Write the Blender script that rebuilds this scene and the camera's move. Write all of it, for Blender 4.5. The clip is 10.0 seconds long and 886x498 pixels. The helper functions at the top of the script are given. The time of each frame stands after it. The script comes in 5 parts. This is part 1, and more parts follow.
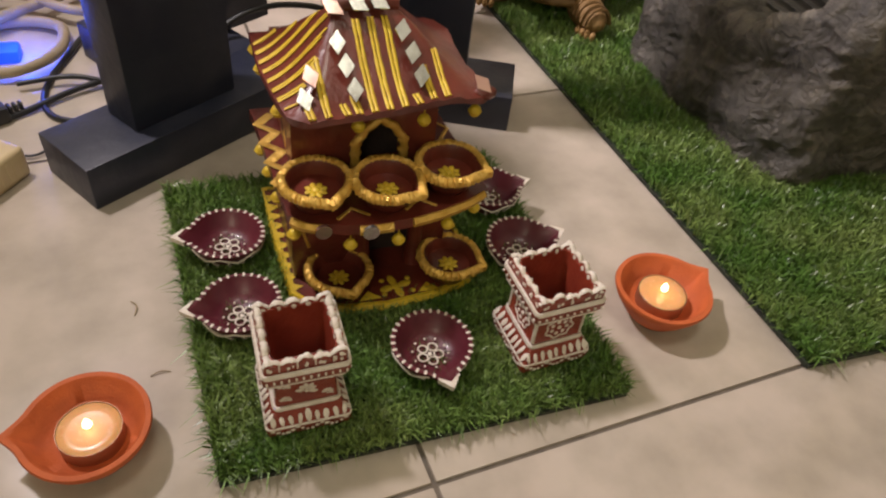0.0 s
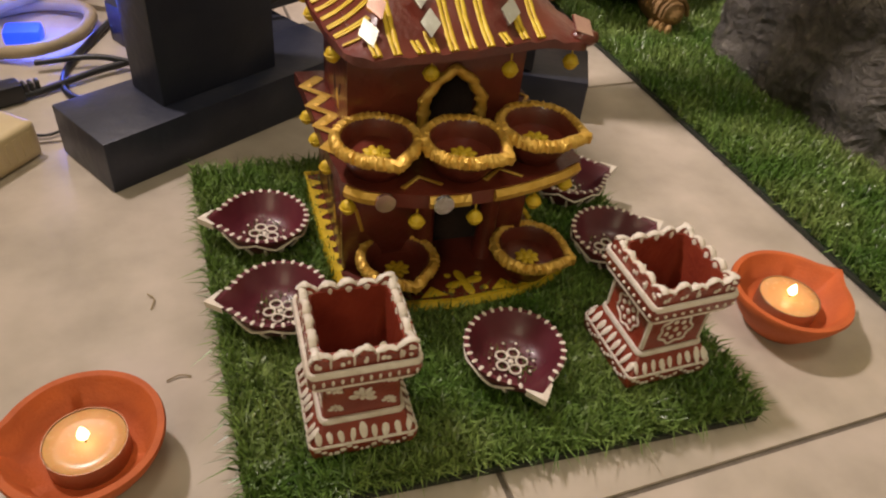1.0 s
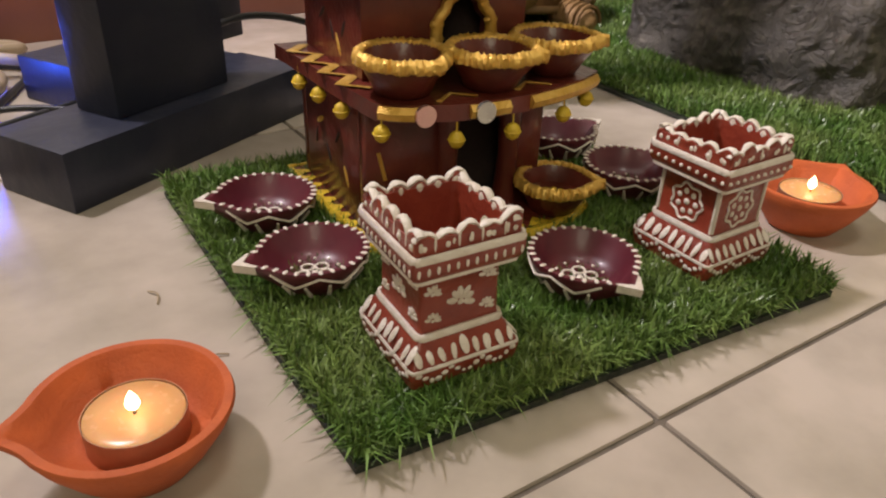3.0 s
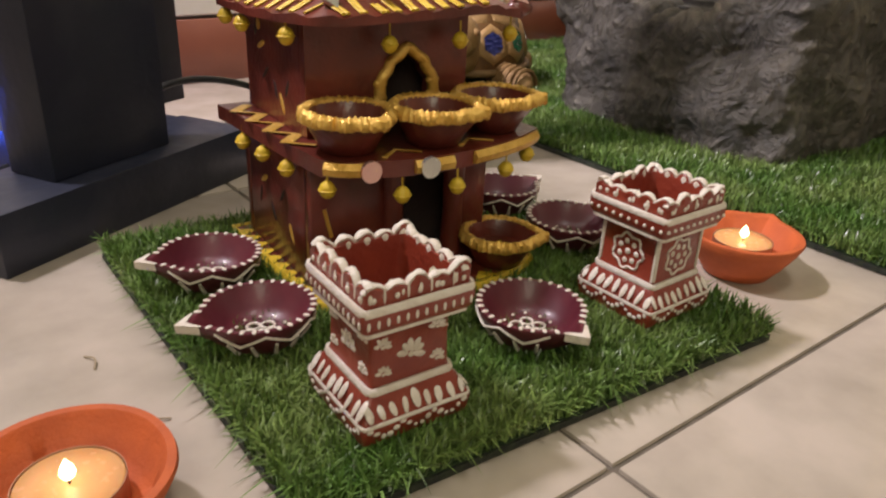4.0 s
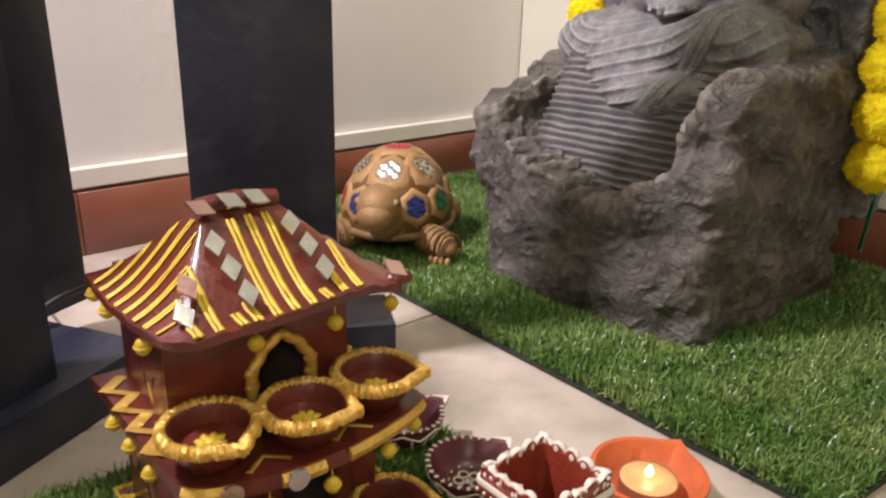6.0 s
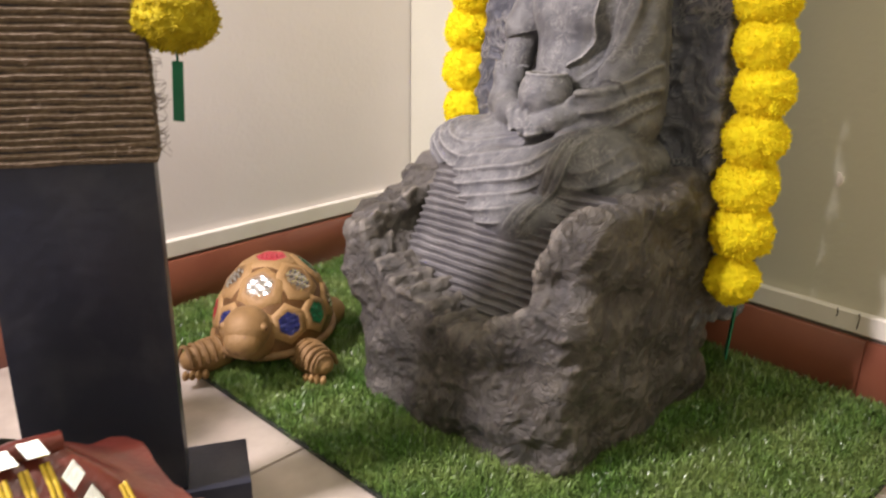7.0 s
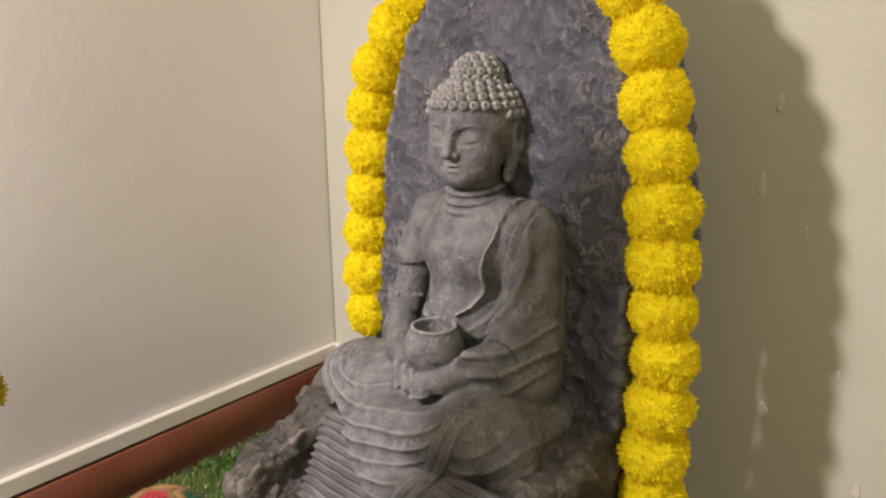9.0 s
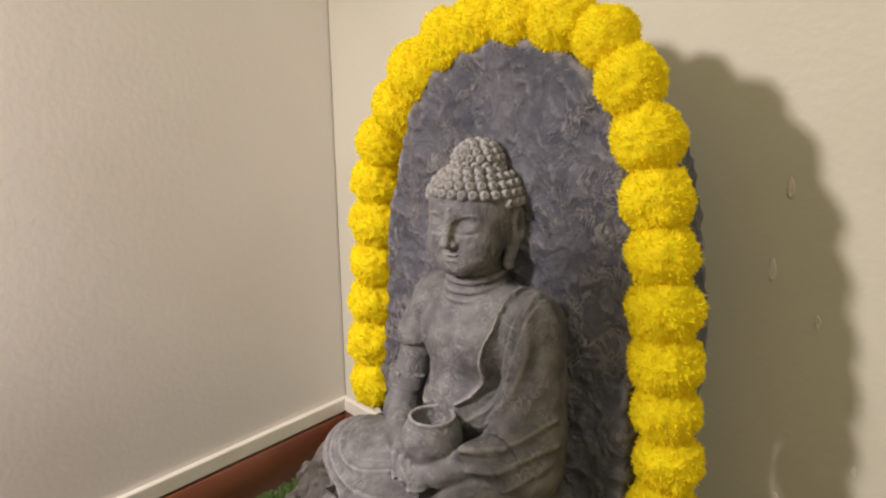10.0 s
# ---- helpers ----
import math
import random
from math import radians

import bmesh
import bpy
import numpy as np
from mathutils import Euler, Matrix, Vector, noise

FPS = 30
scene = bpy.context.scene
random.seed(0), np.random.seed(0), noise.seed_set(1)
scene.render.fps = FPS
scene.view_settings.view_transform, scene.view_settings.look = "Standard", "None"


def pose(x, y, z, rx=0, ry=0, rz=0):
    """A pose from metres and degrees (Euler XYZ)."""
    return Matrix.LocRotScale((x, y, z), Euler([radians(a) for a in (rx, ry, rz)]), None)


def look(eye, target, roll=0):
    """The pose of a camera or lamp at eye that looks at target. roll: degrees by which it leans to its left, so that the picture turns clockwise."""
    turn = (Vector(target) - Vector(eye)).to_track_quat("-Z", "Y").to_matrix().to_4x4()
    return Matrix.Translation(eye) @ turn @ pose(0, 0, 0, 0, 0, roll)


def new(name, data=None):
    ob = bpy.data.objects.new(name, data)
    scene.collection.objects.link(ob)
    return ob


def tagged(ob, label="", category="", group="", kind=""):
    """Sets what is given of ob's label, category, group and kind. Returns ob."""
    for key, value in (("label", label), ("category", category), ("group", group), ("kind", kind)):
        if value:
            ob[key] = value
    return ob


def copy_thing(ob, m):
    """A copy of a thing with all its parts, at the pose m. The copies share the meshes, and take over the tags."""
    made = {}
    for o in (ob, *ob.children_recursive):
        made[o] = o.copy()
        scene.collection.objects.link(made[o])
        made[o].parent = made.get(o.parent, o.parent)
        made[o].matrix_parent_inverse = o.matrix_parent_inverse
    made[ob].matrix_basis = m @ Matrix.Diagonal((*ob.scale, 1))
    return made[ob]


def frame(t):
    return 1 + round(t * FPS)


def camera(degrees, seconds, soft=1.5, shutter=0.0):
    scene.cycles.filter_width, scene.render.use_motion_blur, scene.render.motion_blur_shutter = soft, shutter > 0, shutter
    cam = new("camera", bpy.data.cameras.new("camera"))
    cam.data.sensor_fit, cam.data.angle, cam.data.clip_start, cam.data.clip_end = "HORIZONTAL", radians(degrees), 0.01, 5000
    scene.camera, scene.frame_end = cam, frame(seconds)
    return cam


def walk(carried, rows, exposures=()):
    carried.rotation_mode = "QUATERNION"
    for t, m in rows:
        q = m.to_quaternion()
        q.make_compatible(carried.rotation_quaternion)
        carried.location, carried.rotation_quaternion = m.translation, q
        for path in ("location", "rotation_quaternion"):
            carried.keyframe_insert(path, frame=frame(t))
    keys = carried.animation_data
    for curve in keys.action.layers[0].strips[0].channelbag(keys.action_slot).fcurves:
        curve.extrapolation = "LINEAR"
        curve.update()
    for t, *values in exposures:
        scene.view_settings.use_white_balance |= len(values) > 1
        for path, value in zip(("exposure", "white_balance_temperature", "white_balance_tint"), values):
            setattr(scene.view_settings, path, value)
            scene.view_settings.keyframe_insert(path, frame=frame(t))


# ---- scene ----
cam = camera(62.6, 10.0, soft=2.1, shutter=0.25)
PATH = [
    (0, (0.022, -0.236, 0.426), (0.584, 1.093, -0.959), 7.8),
    (0.5, (0.019, -0.214, 0.38), (0.534, 1.135, -1.004), 7.3),
    (1, (0.011, -0.188, 0.329), (0.526, 1.248, -0.965), 6.5),
    (1.5, (0.002, -0.176, 0.282), (0.613, 1.268, -0.959), 5.4),
    (2, (-0.026, -0.189, 0.262), (0.649, 1.287, -0.907), 3.5),
    (3.5, (-0.083, -0.188, 0.206), (0.875, 1.312, -0.707), 2.4),
    (4, (-0.078, -0.19, 0.213), (0.947, 1.31, -0.624), 2.8),
    (4.5, (-0.048, -0.179, 0.235), (1.004, 1.337, -0.536), 2.5),
    (5, (-0.024, -0.168, 0.262), (1.048, 1.353, -0.472), 2.3),
    (6.3, (0.007, -0.167, 0.345), (1.18, 1.315, -0.31), 1.6),
    (6.5, (0.027, -0.166, 0.366), (1.236, 1.289, -0.283), 1.6),
    (7, (0.077, -0.167, 0.421), (1.356, 1.238, -0.204), 1.1),
    (7.5, (0.131, -0.155, 0.47), (1.457, 1.215, -0.133), 0.6),
    (8, (0.178, -0.149, 0.531), (1.526, 1.214, -0.039), 0.0),
    (8.5, (0.208, -0.145, 0.579), (1.551, 1.23, 0.027), -0.4),
    (9, (0.231, -0.135, 0.606), (1.572, 1.253, 0.082), -0.4),
    (9.5, (0.252, -0.133, 0.633), (1.571, 1.285, 0.135), -0.6),
    (10, (0.268, -0.131, 0.665), (1.567, 1.312, 0.187), -0.6),
]
walk(cam, [(t, look(eye, target, roll)) for t, eye, target, roll in PATH],
     [(0, -0.12, 6450, 13), (1, -0.12, 7000, 13), (2, -0.02, 6850, 14), (3.5, 0.15, 6150, 14), (5, 0.33, 6150, 15), (6.5, 0.46, 6100, 16), (7.2, 0.48, 6200, 15), (8.5, 0.10, 6350, 13), (10, -0.05, 6400, 13)])

# ---- world, lamps ----
world = bpy.data.worlds.new("room_air")
scene.world = world
world.use_nodes = True
world.node_tree.nodes["Background"].inputs[0].default_value = (1.0, 0.93, 0.80, 1)
world.node_tree.nodes["Background"].inputs[1].default_value = 0.06


def area_lamp(name, eye, target, size, watts, colour, beam=180):
    d = bpy.data.lights.new(name, "AREA")
    d.shape, d.size, d.energy, d.color = "DISK", size, watts, colour
    d.spread = radians(beam)
    ob = new(name, d)
    ob.matrix_world = look(eye, target)
    return ob


area_lamp("key_lamp", (-0.32, 0.53, 1.12), (0.60, 0.46, 0.22), 0.11, 7.0, (1.0, 0.90, 0.90), 102)
# Unseen fill from the front left, added to lift the north wall.
area_lamp("room_lamp", (-0.75, -1.45, 1.35), (0.4, 0.7, 0.3), 0.8, 7.5, (1.0, 0.95, 0.66))
# Unseen fill overhead, added to brighten the floor at the front right.
area_lamp("ceiling_lamp", (0.20, -0.35, 2.45), (0.3, -0.25, 0), 0.5, 10, (1.0, 0.93, 0.78))


# ---- materials ----
def mat(name, c1, c2=None, scale=40, rough=0.5, metal=0.0, bump=0.0, bscale=300, lo=0.35, hi=0.65, rvar=0.1,
        island=0.0, wear=None, emit=0.0, coat=0.0, sss=0.0, trans=0.0, detail=6, thin=0.0):
    """Two tones of one surface mixed by noise, with grain, relief and uneven gloss."""
    m = bpy.data.materials.new(name)
    m.use_nodes = True
    nt, N = m.node_tree, m.node_tree.nodes
    b = N["Principled BSDF"]
    link = nt.links.new
    co = N.new("ShaderNodeTexCoord")
    n1 = N.new("ShaderNodeTexNoise")
    n1.inputs["Scale"].default_value, n1.inputs["Detail"].default_value = scale, detail
    link(co.outputs["Object"], n1.inputs["Vector"])
    ramp = N.new("ShaderNodeValToRGB")
    ramp.color_ramp.elements[0].position, ramp.color_ramp.elements[1].position = lo, hi
    ramp.color_ramp.elements[0].color = (*c1, 1)
    ramp.color_ramp.elements[1].color = (*(c2 or c1), 1)
    link(n1.outputs["Fac"], ramp.inputs["Fac"])
    out = ramp.outputs["Color"]
    if island:
        geo = N.new("ShaderNodeNewGeometry")
        hsv = N.new("ShaderNodeHueSaturation")
        mr = N.new("ShaderNodeMapRange")
        mr.inputs["To Min"].default_value, mr.inputs["To Max"].default_value = 1 - island, 1 + island
        link(geo.outputs["Random Per Island"], mr.inputs["Value"])
        link(mr.outputs["Result"], hsv.inputs["Value"])
        link(out, hsv.inputs["Color"])
        out = hsv.outputs["Color"]
    if wear:
        geo = N.new("ShaderNodeNewGeometry")
        wr = N.new("ShaderNodeMapRange")
        wr.inputs["From Min"].default_value, wr.inputs["From Max"].default_value = 0.50, 0.60
        link(geo.outputs["Pointiness"], wr.inputs["Value"])
        mx = N.new("ShaderNodeMix")
        mx.data_type = "RGBA"
        link(wr.outputs["Result"], mx.inputs["Factor"])
        link(out, mx.inputs["A"])
        mx.inputs["B"].default_value = (*wear, 1)
        out = mx.outputs["Result"]
    link(out, b.inputs["Base Color"])
    n2 = N.new("ShaderNodeTexNoise")
    n2.inputs["Scale"].default_value, n2.inputs["Detail"].default_value = bscale, 5
    link(co.outputs["Object"], n2.inputs["Vector"])
    rr = N.new("ShaderNodeMapRange")
    rr.inputs["To Min"].default_value, rr.inputs["To Max"].default_value = max(0.02, rough - rvar), min(1, rough + rvar)
    link(n2.outputs["Fac"], rr.inputs["Value"])
    link(rr.outputs["Result"], b.inputs["Roughness"])
    if bump:
        bp = N.new("ShaderNodeBump")
        bp.inputs["Strength"].default_value, bp.inputs["Distance"].default_value = bump, 0.002
        link(n2.outputs["Fac"], bp.inputs["Height"])
        link(bp.outputs["Normal"], b.inputs["Normal"])
    b.inputs["Metallic"].default_value = metal
    b.inputs["Coat Weight"].default_value = coat
    b.inputs["Coat Roughness"].default_value = 0.12
    if sss:
        b.inputs["Subsurface Weight"].default_value = sss
        b.inputs["Subsurface Radius"].default_value = (0.012, 0.006, 0.003)
        b.inputs["Subsurface Scale"].default_value = 0.6
    if thin:
        tr, ms = N.new("ShaderNodeBsdfTranslucent"), N.new("ShaderNodeMixShader")
        link(out, tr.inputs["Color"])
        ms.inputs[0].default_value = thin
        link(b.outputs[0], ms.inputs[1])
        link(tr.outputs[0], ms.inputs[2])
        link(ms.outputs[0], N["Material Output"].inputs["Surface"])
    if trans:
        b.inputs["Transmission Weight"].default_value = trans
    if emit:
        b.inputs["Emission Color"].default_value = (*c1, 1)
        b.inputs["Emission Strength"].default_value = emit
    return m


def stone_mat(name, c1, c2, light, scale, vein, fine, bump, amount, rough=0.62):
    """Cast stone: mottled greys, crumpled ridges with rubbed light edges, fine grain."""
    m = mat(name, c1, c2, scale, rough)
    nt, N = m.node_tree, m.node_tree.nodes
    link, b = nt.links.new, N["Principled BSDF"]
    co = N.new("ShaderNodeTexCoord")

    def noise_node(sc, detail, dist=0.0):
        q = N.new("ShaderNodeTexNoise")
        q.inputs["Scale"].default_value, q.inputs["Detail"].default_value, q.inputs["Distortion"].default_value = sc, detail, dist
        q.inputs["Roughness"].default_value = 0.62
        link(co.outputs["Object"], q.inputs["Vector"])
        return q.outputs["Fac"]

    def calc(op, a, v=None, clamp=False):
        q = N.new("ShaderNodeMath")
        q.operation, q.use_clamp = op, clamp
        link(a, q.inputs[0])
        if isinstance(v, float):
            q.inputs[1].default_value = v
        elif v is not None:
            link(v, q.inputs[1])
        return q.outputs[0]

    base = noise_node(vein, 8, 0.9)
    line = calc("SUBTRACT", calc("MULTIPLY", calc("ABSOLUTE", calc("SUBTRACT", base, 0.5)), -26.0), -1.0, True)
    patch = calc("MULTIPLY", calc("SUBTRACT", noise_node(vein * 0.5, 3), 0.46), 7.0, True)
    ridge = calc("MULTIPLY", line, patch)
    grain = noise_node(fine, 4)
    fleck = calc("MULTIPLY", calc("SUBTRACT", grain, 0.60), 5.0, True)
    rub = calc("MULTIPLY", calc("ADD", ridge, calc("MULTIPLY", fleck, patch), True), amount)
    geo = N.new("ShaderNodeNewGeometry")
    edge = calc("MULTIPLY", calc("SUBTRACT", geo.outputs["Pointiness"], 0.51), 9.0, True)
    rub = calc("ADD", rub, calc("MULTIPLY", edge, 0.9), True)
    mx = N.new("ShaderNodeMix")
    mx.data_type = "RGBA"
    link(rub, mx.inputs["Factor"])
    link(b.inputs["Base Color"].links[0].from_socket, mx.inputs["A"])
    mx.inputs["B"].default_value = (*light, 1)
    link(mx.outputs["Result"], b.inputs["Base Color"])
    h = calc("ADD", calc("ADD", base, calc("MULTIPLY", ridge, 0.30)), calc("MULTIPLY", grain, 0.22))
    bp = N.new("ShaderNodeBump")
    bp.inputs["Strength"].default_value, bp.inputs["Distance"].default_value = bump, 0.012
    link(h, bp.inputs["Height"])
    link(bp.outputs["Normal"], b.inputs["Normal"])
    return m


# East wall: same cream paint, with its yellowish shade mixed into the colour.
EASTWALL_SHADE = mat("cream_wall_paint_shaded", (0.63, 0.605, 0.48), (0.57, 0.545, 0.42), 3, 0.62, bump=0.25, bscale=120)
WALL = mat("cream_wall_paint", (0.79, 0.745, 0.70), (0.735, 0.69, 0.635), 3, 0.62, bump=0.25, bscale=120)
STRIP = mat("cream_skirting_paint", (0.80, 0.755, 0.66), (0.73, 0.68, 0.57), 14, 0.5, bump=0.1)
BROWN = mat("brown_skirting_tile", (0.20, 0.065, 0.035), (0.25, 0.085, 0.045), 9, 0.35, bump=0.05)
GROUT = mat("dark_grout", (0.11, 0.09, 0.07), (0.17, 0.14, 0.11), 60, 0.85, bump=0.3)
TILE = mat("beige_marbled_tile", (0.55, 0.47, 0.395), (0.40, 0.345, 0.28), 17, 0.22, bump=0.02, bscale=60, lo=0.36, hi=0.68, rvar=0.06)
CEIL = mat("white_ceiling", (0.75, 0.72, 0.66), (0.70, 0.67, 0.6), 4, 0.8)
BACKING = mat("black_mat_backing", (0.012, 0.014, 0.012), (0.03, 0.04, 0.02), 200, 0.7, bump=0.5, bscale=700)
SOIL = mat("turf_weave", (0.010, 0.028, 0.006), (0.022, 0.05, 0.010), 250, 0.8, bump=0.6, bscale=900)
GRASS = mat("artificial_grass", (0.078, 0.165, 0.028), (0.19, 0.265, 0.072), 16, 0.33, island=0.5, rvar=0.1)
BLACK = mat("black_painted_wood", (0.018, 0.021, 0.038), (0.040, 0.041, 0.058), 22, 0.42, bump=0.3, bscale=90, lo=0.5, hi=0.78)
ROPE = mat("jute_rope", (0.135, 0.093, 0.058), (0.215, 0.155, 0.105), 300, 0.9, bump=0.8, bscale=1200)
STONE = stone_mat("grey_cast_stone", (0.088, 0.087, 0.090), (0.172, 0.167, 0.160), (0.44, 0.42, 0.385), 60, 75, 300, 0.42, 0.45, 0.58)
ROCK = stone_mat("dark_rock", (0.052, 0.047, 0.043), (0.115, 0.102, 0.085), (0.29, 0.255, 0.205), 22, 30, 200, 1.0, 0.45, 0.5)
SLAB = stone_mat("grey_crumpled_slab", (0.064, 0.066, 0.082), (0.125, 0.124, 0.138), (0.46, 0.44, 0.42), 26, 30, 240, 1.0, 1.0, 0.55)
PANEL = stone_mat("ribbed_stone", (0.088, 0.083, 0.084), (0.135, 0.127, 0.122), (0.32, 0.305, 0.285), 30, 60, 260, 0.2, 0.3, 0.45)
MARIGOLD = mat("yellow_cloth_petals", (0.98, 0.86, 0.002), (0.97, 0.80, 0.002), 60, 0.95, thin=0.42)
OLIVE = mat("lime_yellow_petals", (0.64, 0.52, 0.012), (0.52, 0.41, 0.01), 60, 0.9, thin=0.4)
REDPET = mat("coral_red_petals", (0.74, 0.055, 0.05), (0.76, 0.12, 0.04), 90, 0.9, thin=0.4)
GREENRIB = mat("green_ribbon", (0.01, 0.20, 0.10), (0.01, 0.15, 0.08), 40, 0.5)
TERRA = mat("orange_terracotta", (0.58, 0.125, 0.03), (0.48, 0.10, 0.026), 60, 0.7, bump=0.25, bscale=500)
CLAY = mat("red_brown_painted_clay", (0.165, 0.030, 0.018), (0.092, 0.018, 0.012), 32, 0.34, bump=0.3, bscale=260, coat=0.3)
# Near-black, for the shade inside the clay house's openings.
DOORSHADE = mat("doorway_shade", (0.02, 0.012, 0.012), (0.035, 0.018, 0.014), 60, 0.8, bump=0.3)
GOLD = mat("gold_paint", (0.80, 0.51, 0.12), (0.64, 0.37, 0.06), 120, 0.36, metal=0.45, bump=0.5, bscale=500)
YELLOW = mat("golden_yellow_paint", (0.70, 0.50, 0.03), (0.58, 0.38, 0.022), 150, 0.48, metal=0.05, bump=0.3, bscale=500)
WHITEP = mat("white_relief_paint", (0.78, 0.72, 0.64), (0.66, 0.58, 0.48), 120, 0.45, bump=0.4, bscale=500)
POTRED = mat("brick_red_pot_paint", (0.27, 0.045, 0.022), (0.21, 0.03, 0.016), 70, 0.36, bump=0.3, bscale=300, coat=0.3)
MAROON = mat("maroon_gloss_paint", (0.120, 0.018, 0.028), (0.092, 0.013, 0.022), 60, 0.42, coat=0.15)
MIRROR = mat("mirror_chips", (0.62, 0.62, 0.57), (0.52, 0.52, 0.49), 80, 0.24, metal=0.9, bump=0.05)
PINKMIR = mat("pinkish_mirror", (0.75, 0.48, 0.42), (0.7, 0.42, 0.38), 80, 0.16, metal=0.8)
WAX = mat("tealight_wax", (0.84, 0.43, 0.18), (0.80, 0.39, 0.16), 50, 0.25, sss=0.5)
# The cup's reddish tone is the orange bowl's reflection, put into the colour.
TIN = mat("tealight_cup", (0.50, 0.30, 0.19), (0.42, 0.24, 0.15), 80, 0.45, metal=0.6)
FLAME = mat("flame", (1.0, 0.82, 0.45), emit=6)
TGOLD = mat("old_gold_paint", (0.235, 0.132, 0.047), (0.155, 0.084, 0.028), 45, 0.6, metal=0.15, bump=0.5, bscale=350, wear=(0.34, 0.20, 0.075))
DARKGOLD = mat("dark_gold_grooves", (0.16, 0.075, 0.02), (0.10, 0.045, 0.012), 70, 0.5, metal=0.3, bump=0.4, bscale=350)
TRED = mat("red_mosaic", (0.42, 0.04, 0.05), (0.34, 0.03, 0.04), 200, 0.25, bump=0.5)
TBLUE = mat("blue_mosaic", (0.03, 0.035, 0.16), (0.02, 0.025, 0.1), 200, 0.2, bump=0.5)
TGREEN = mat("green_mosaic", (0.02, 0.2, 0.09), (0.03, 0.13, 0.06), 200, 0.2, bump=0.5)
BEIGE = mat("beige_cable", (0.42, 0.33, 0.22), (0.36, 0.28, 0.18), 60, 0.45)
CABLE = mat("black_cable", (0.015, 0.015, 0.015), (0.02, 0.02, 0.02), 60, 0.4)
CREAM = mat("cream_plastic", (0.62, 0.50, 0.30), (0.55, 0.43, 0.25), 30, 0.4)
BLUEGLOW = mat("blue_led", (0.008, 0.06, 1.0), emit=1.3)
BEADS = mat("brown_wood_beads", (0.26, 0.085, 0.03), (0.2, 0.06, 0.02), 60, 0.35, coat=0.2)
DARKPAINT = mat("dark_leaf_paint", (0.02, 0.012, 0.012), (0.03, 0.015, 0.012), 60, 0.5)


# ---- mesh helpers ----
class Geo:
    """Loose vertices and faces of one mesh, with a material number for each face."""

    def __init__(self):
        self.v, self.f, self.m = [], [], []

    def add(self, verts, faces, mi=0):
        k = len(self.v)
        self.v += [tuple(p) for p in verts]
        self.f += [tuple(i + k for i in fa) for fa in faces]
        self.m += [mi] * len(faces)
        return self

    def mesh(self, name):
        me = bpy.data.meshes.new(name)
        me.from_pydata(self.v, [], self.f)
        me.polygons.foreach_set("material_index", self.m)
        me.polygons.foreach_set("use_smooth", [True] * len(self.f))
        me.update()
        return me


def part(name, g, mats, parent=None, label="", flat=False):
    """Links g (a Geo or a mesh) as one mesh object under its thing."""
    me = g.mesh(name) if isinstance(g, Geo) else g
    for m in (mats if isinstance(mats, (list, tuple)) else [mats]):
        me.materials.append(m)
    if flat:
        me.polygons.foreach_set("use_smooth", [False] * len(me.polygons))
    else:
        me.set_sharp_from_angle(angle=radians(50))
    ob = new(name, me)
    ob.parent = parent
    if label:
        ob["label"] = label
    return ob


def thing(name, label, category, m=None, group="", kind=""):
    ob = new(name)
    ob.empty_display_size = 0.02
    if m is not None:
        ob.matrix_world = m
    return tagged(ob, label, category, group, kind)


def box(g, lo, hi, bevel=0.0, m=None, mi=0, seg=1):
    bm = bmesh.new()
    bmesh.ops.create_cube(bm, size=1)
    c, s = (Vector(lo) + Vector(hi)) / 2, Vector(hi) - Vector(lo)
    for v in bm.verts:
        v.co = Vector((v.co.x * s.x, v.co.y * s.y, v.co.z * s.z)) + c
    if bevel:
        bmesh.ops.bevel(bm, geom=bm.edges[:], offset=bevel, segments=seg, affect="EDGES", profile=0.6)
    if m is not None:
        bm.transform(m)
    bm.verts.index_update()
    g.add([v.co[:] for v in bm.verts], [[v.index for v in f.verts] for f in bm.faces], mi)
    bm.free()
    return g


def ball(g, c, r, seg=10, rings=7, m=None, mi=0):
    rx, ry, rz = (r, r, r) if isinstance(r, (int, float)) else r
    vs = [(0, 0, rz)]
    for i in range(1, rings):
        a = math.pi * i / rings
        vs += [(rx * math.sin(a) * math.cos(2 * math.pi * j / seg), ry * math.sin(a) * math.sin(2 * math.pi * j / seg), rz * math.cos(a)) for j in range(seg)]
    vs.append((0, 0, -rz))
    fs = [(0, 1 + j, 1 + (j + 1) % seg) for j in range(seg)]
    for i in range(rings - 2):
        a, b = 1 + i * seg, 1 + (i + 1) * seg
        fs += [(a + j, b + j, b + (j + 1) % seg, a + (j + 1) % seg) for j in range(seg)]
    a, e = 1 + (rings - 2) * seg, len(vs) - 1
    fs += [(a + j, e, a + (j + 1) % seg) for j in range(seg)]
    vs = [Vector(p) for p in vs]
    if m is not None:
        vs = [m @ p for p in vs]
    return g.add([p + Vector(c) for p in vs], fs, mi)


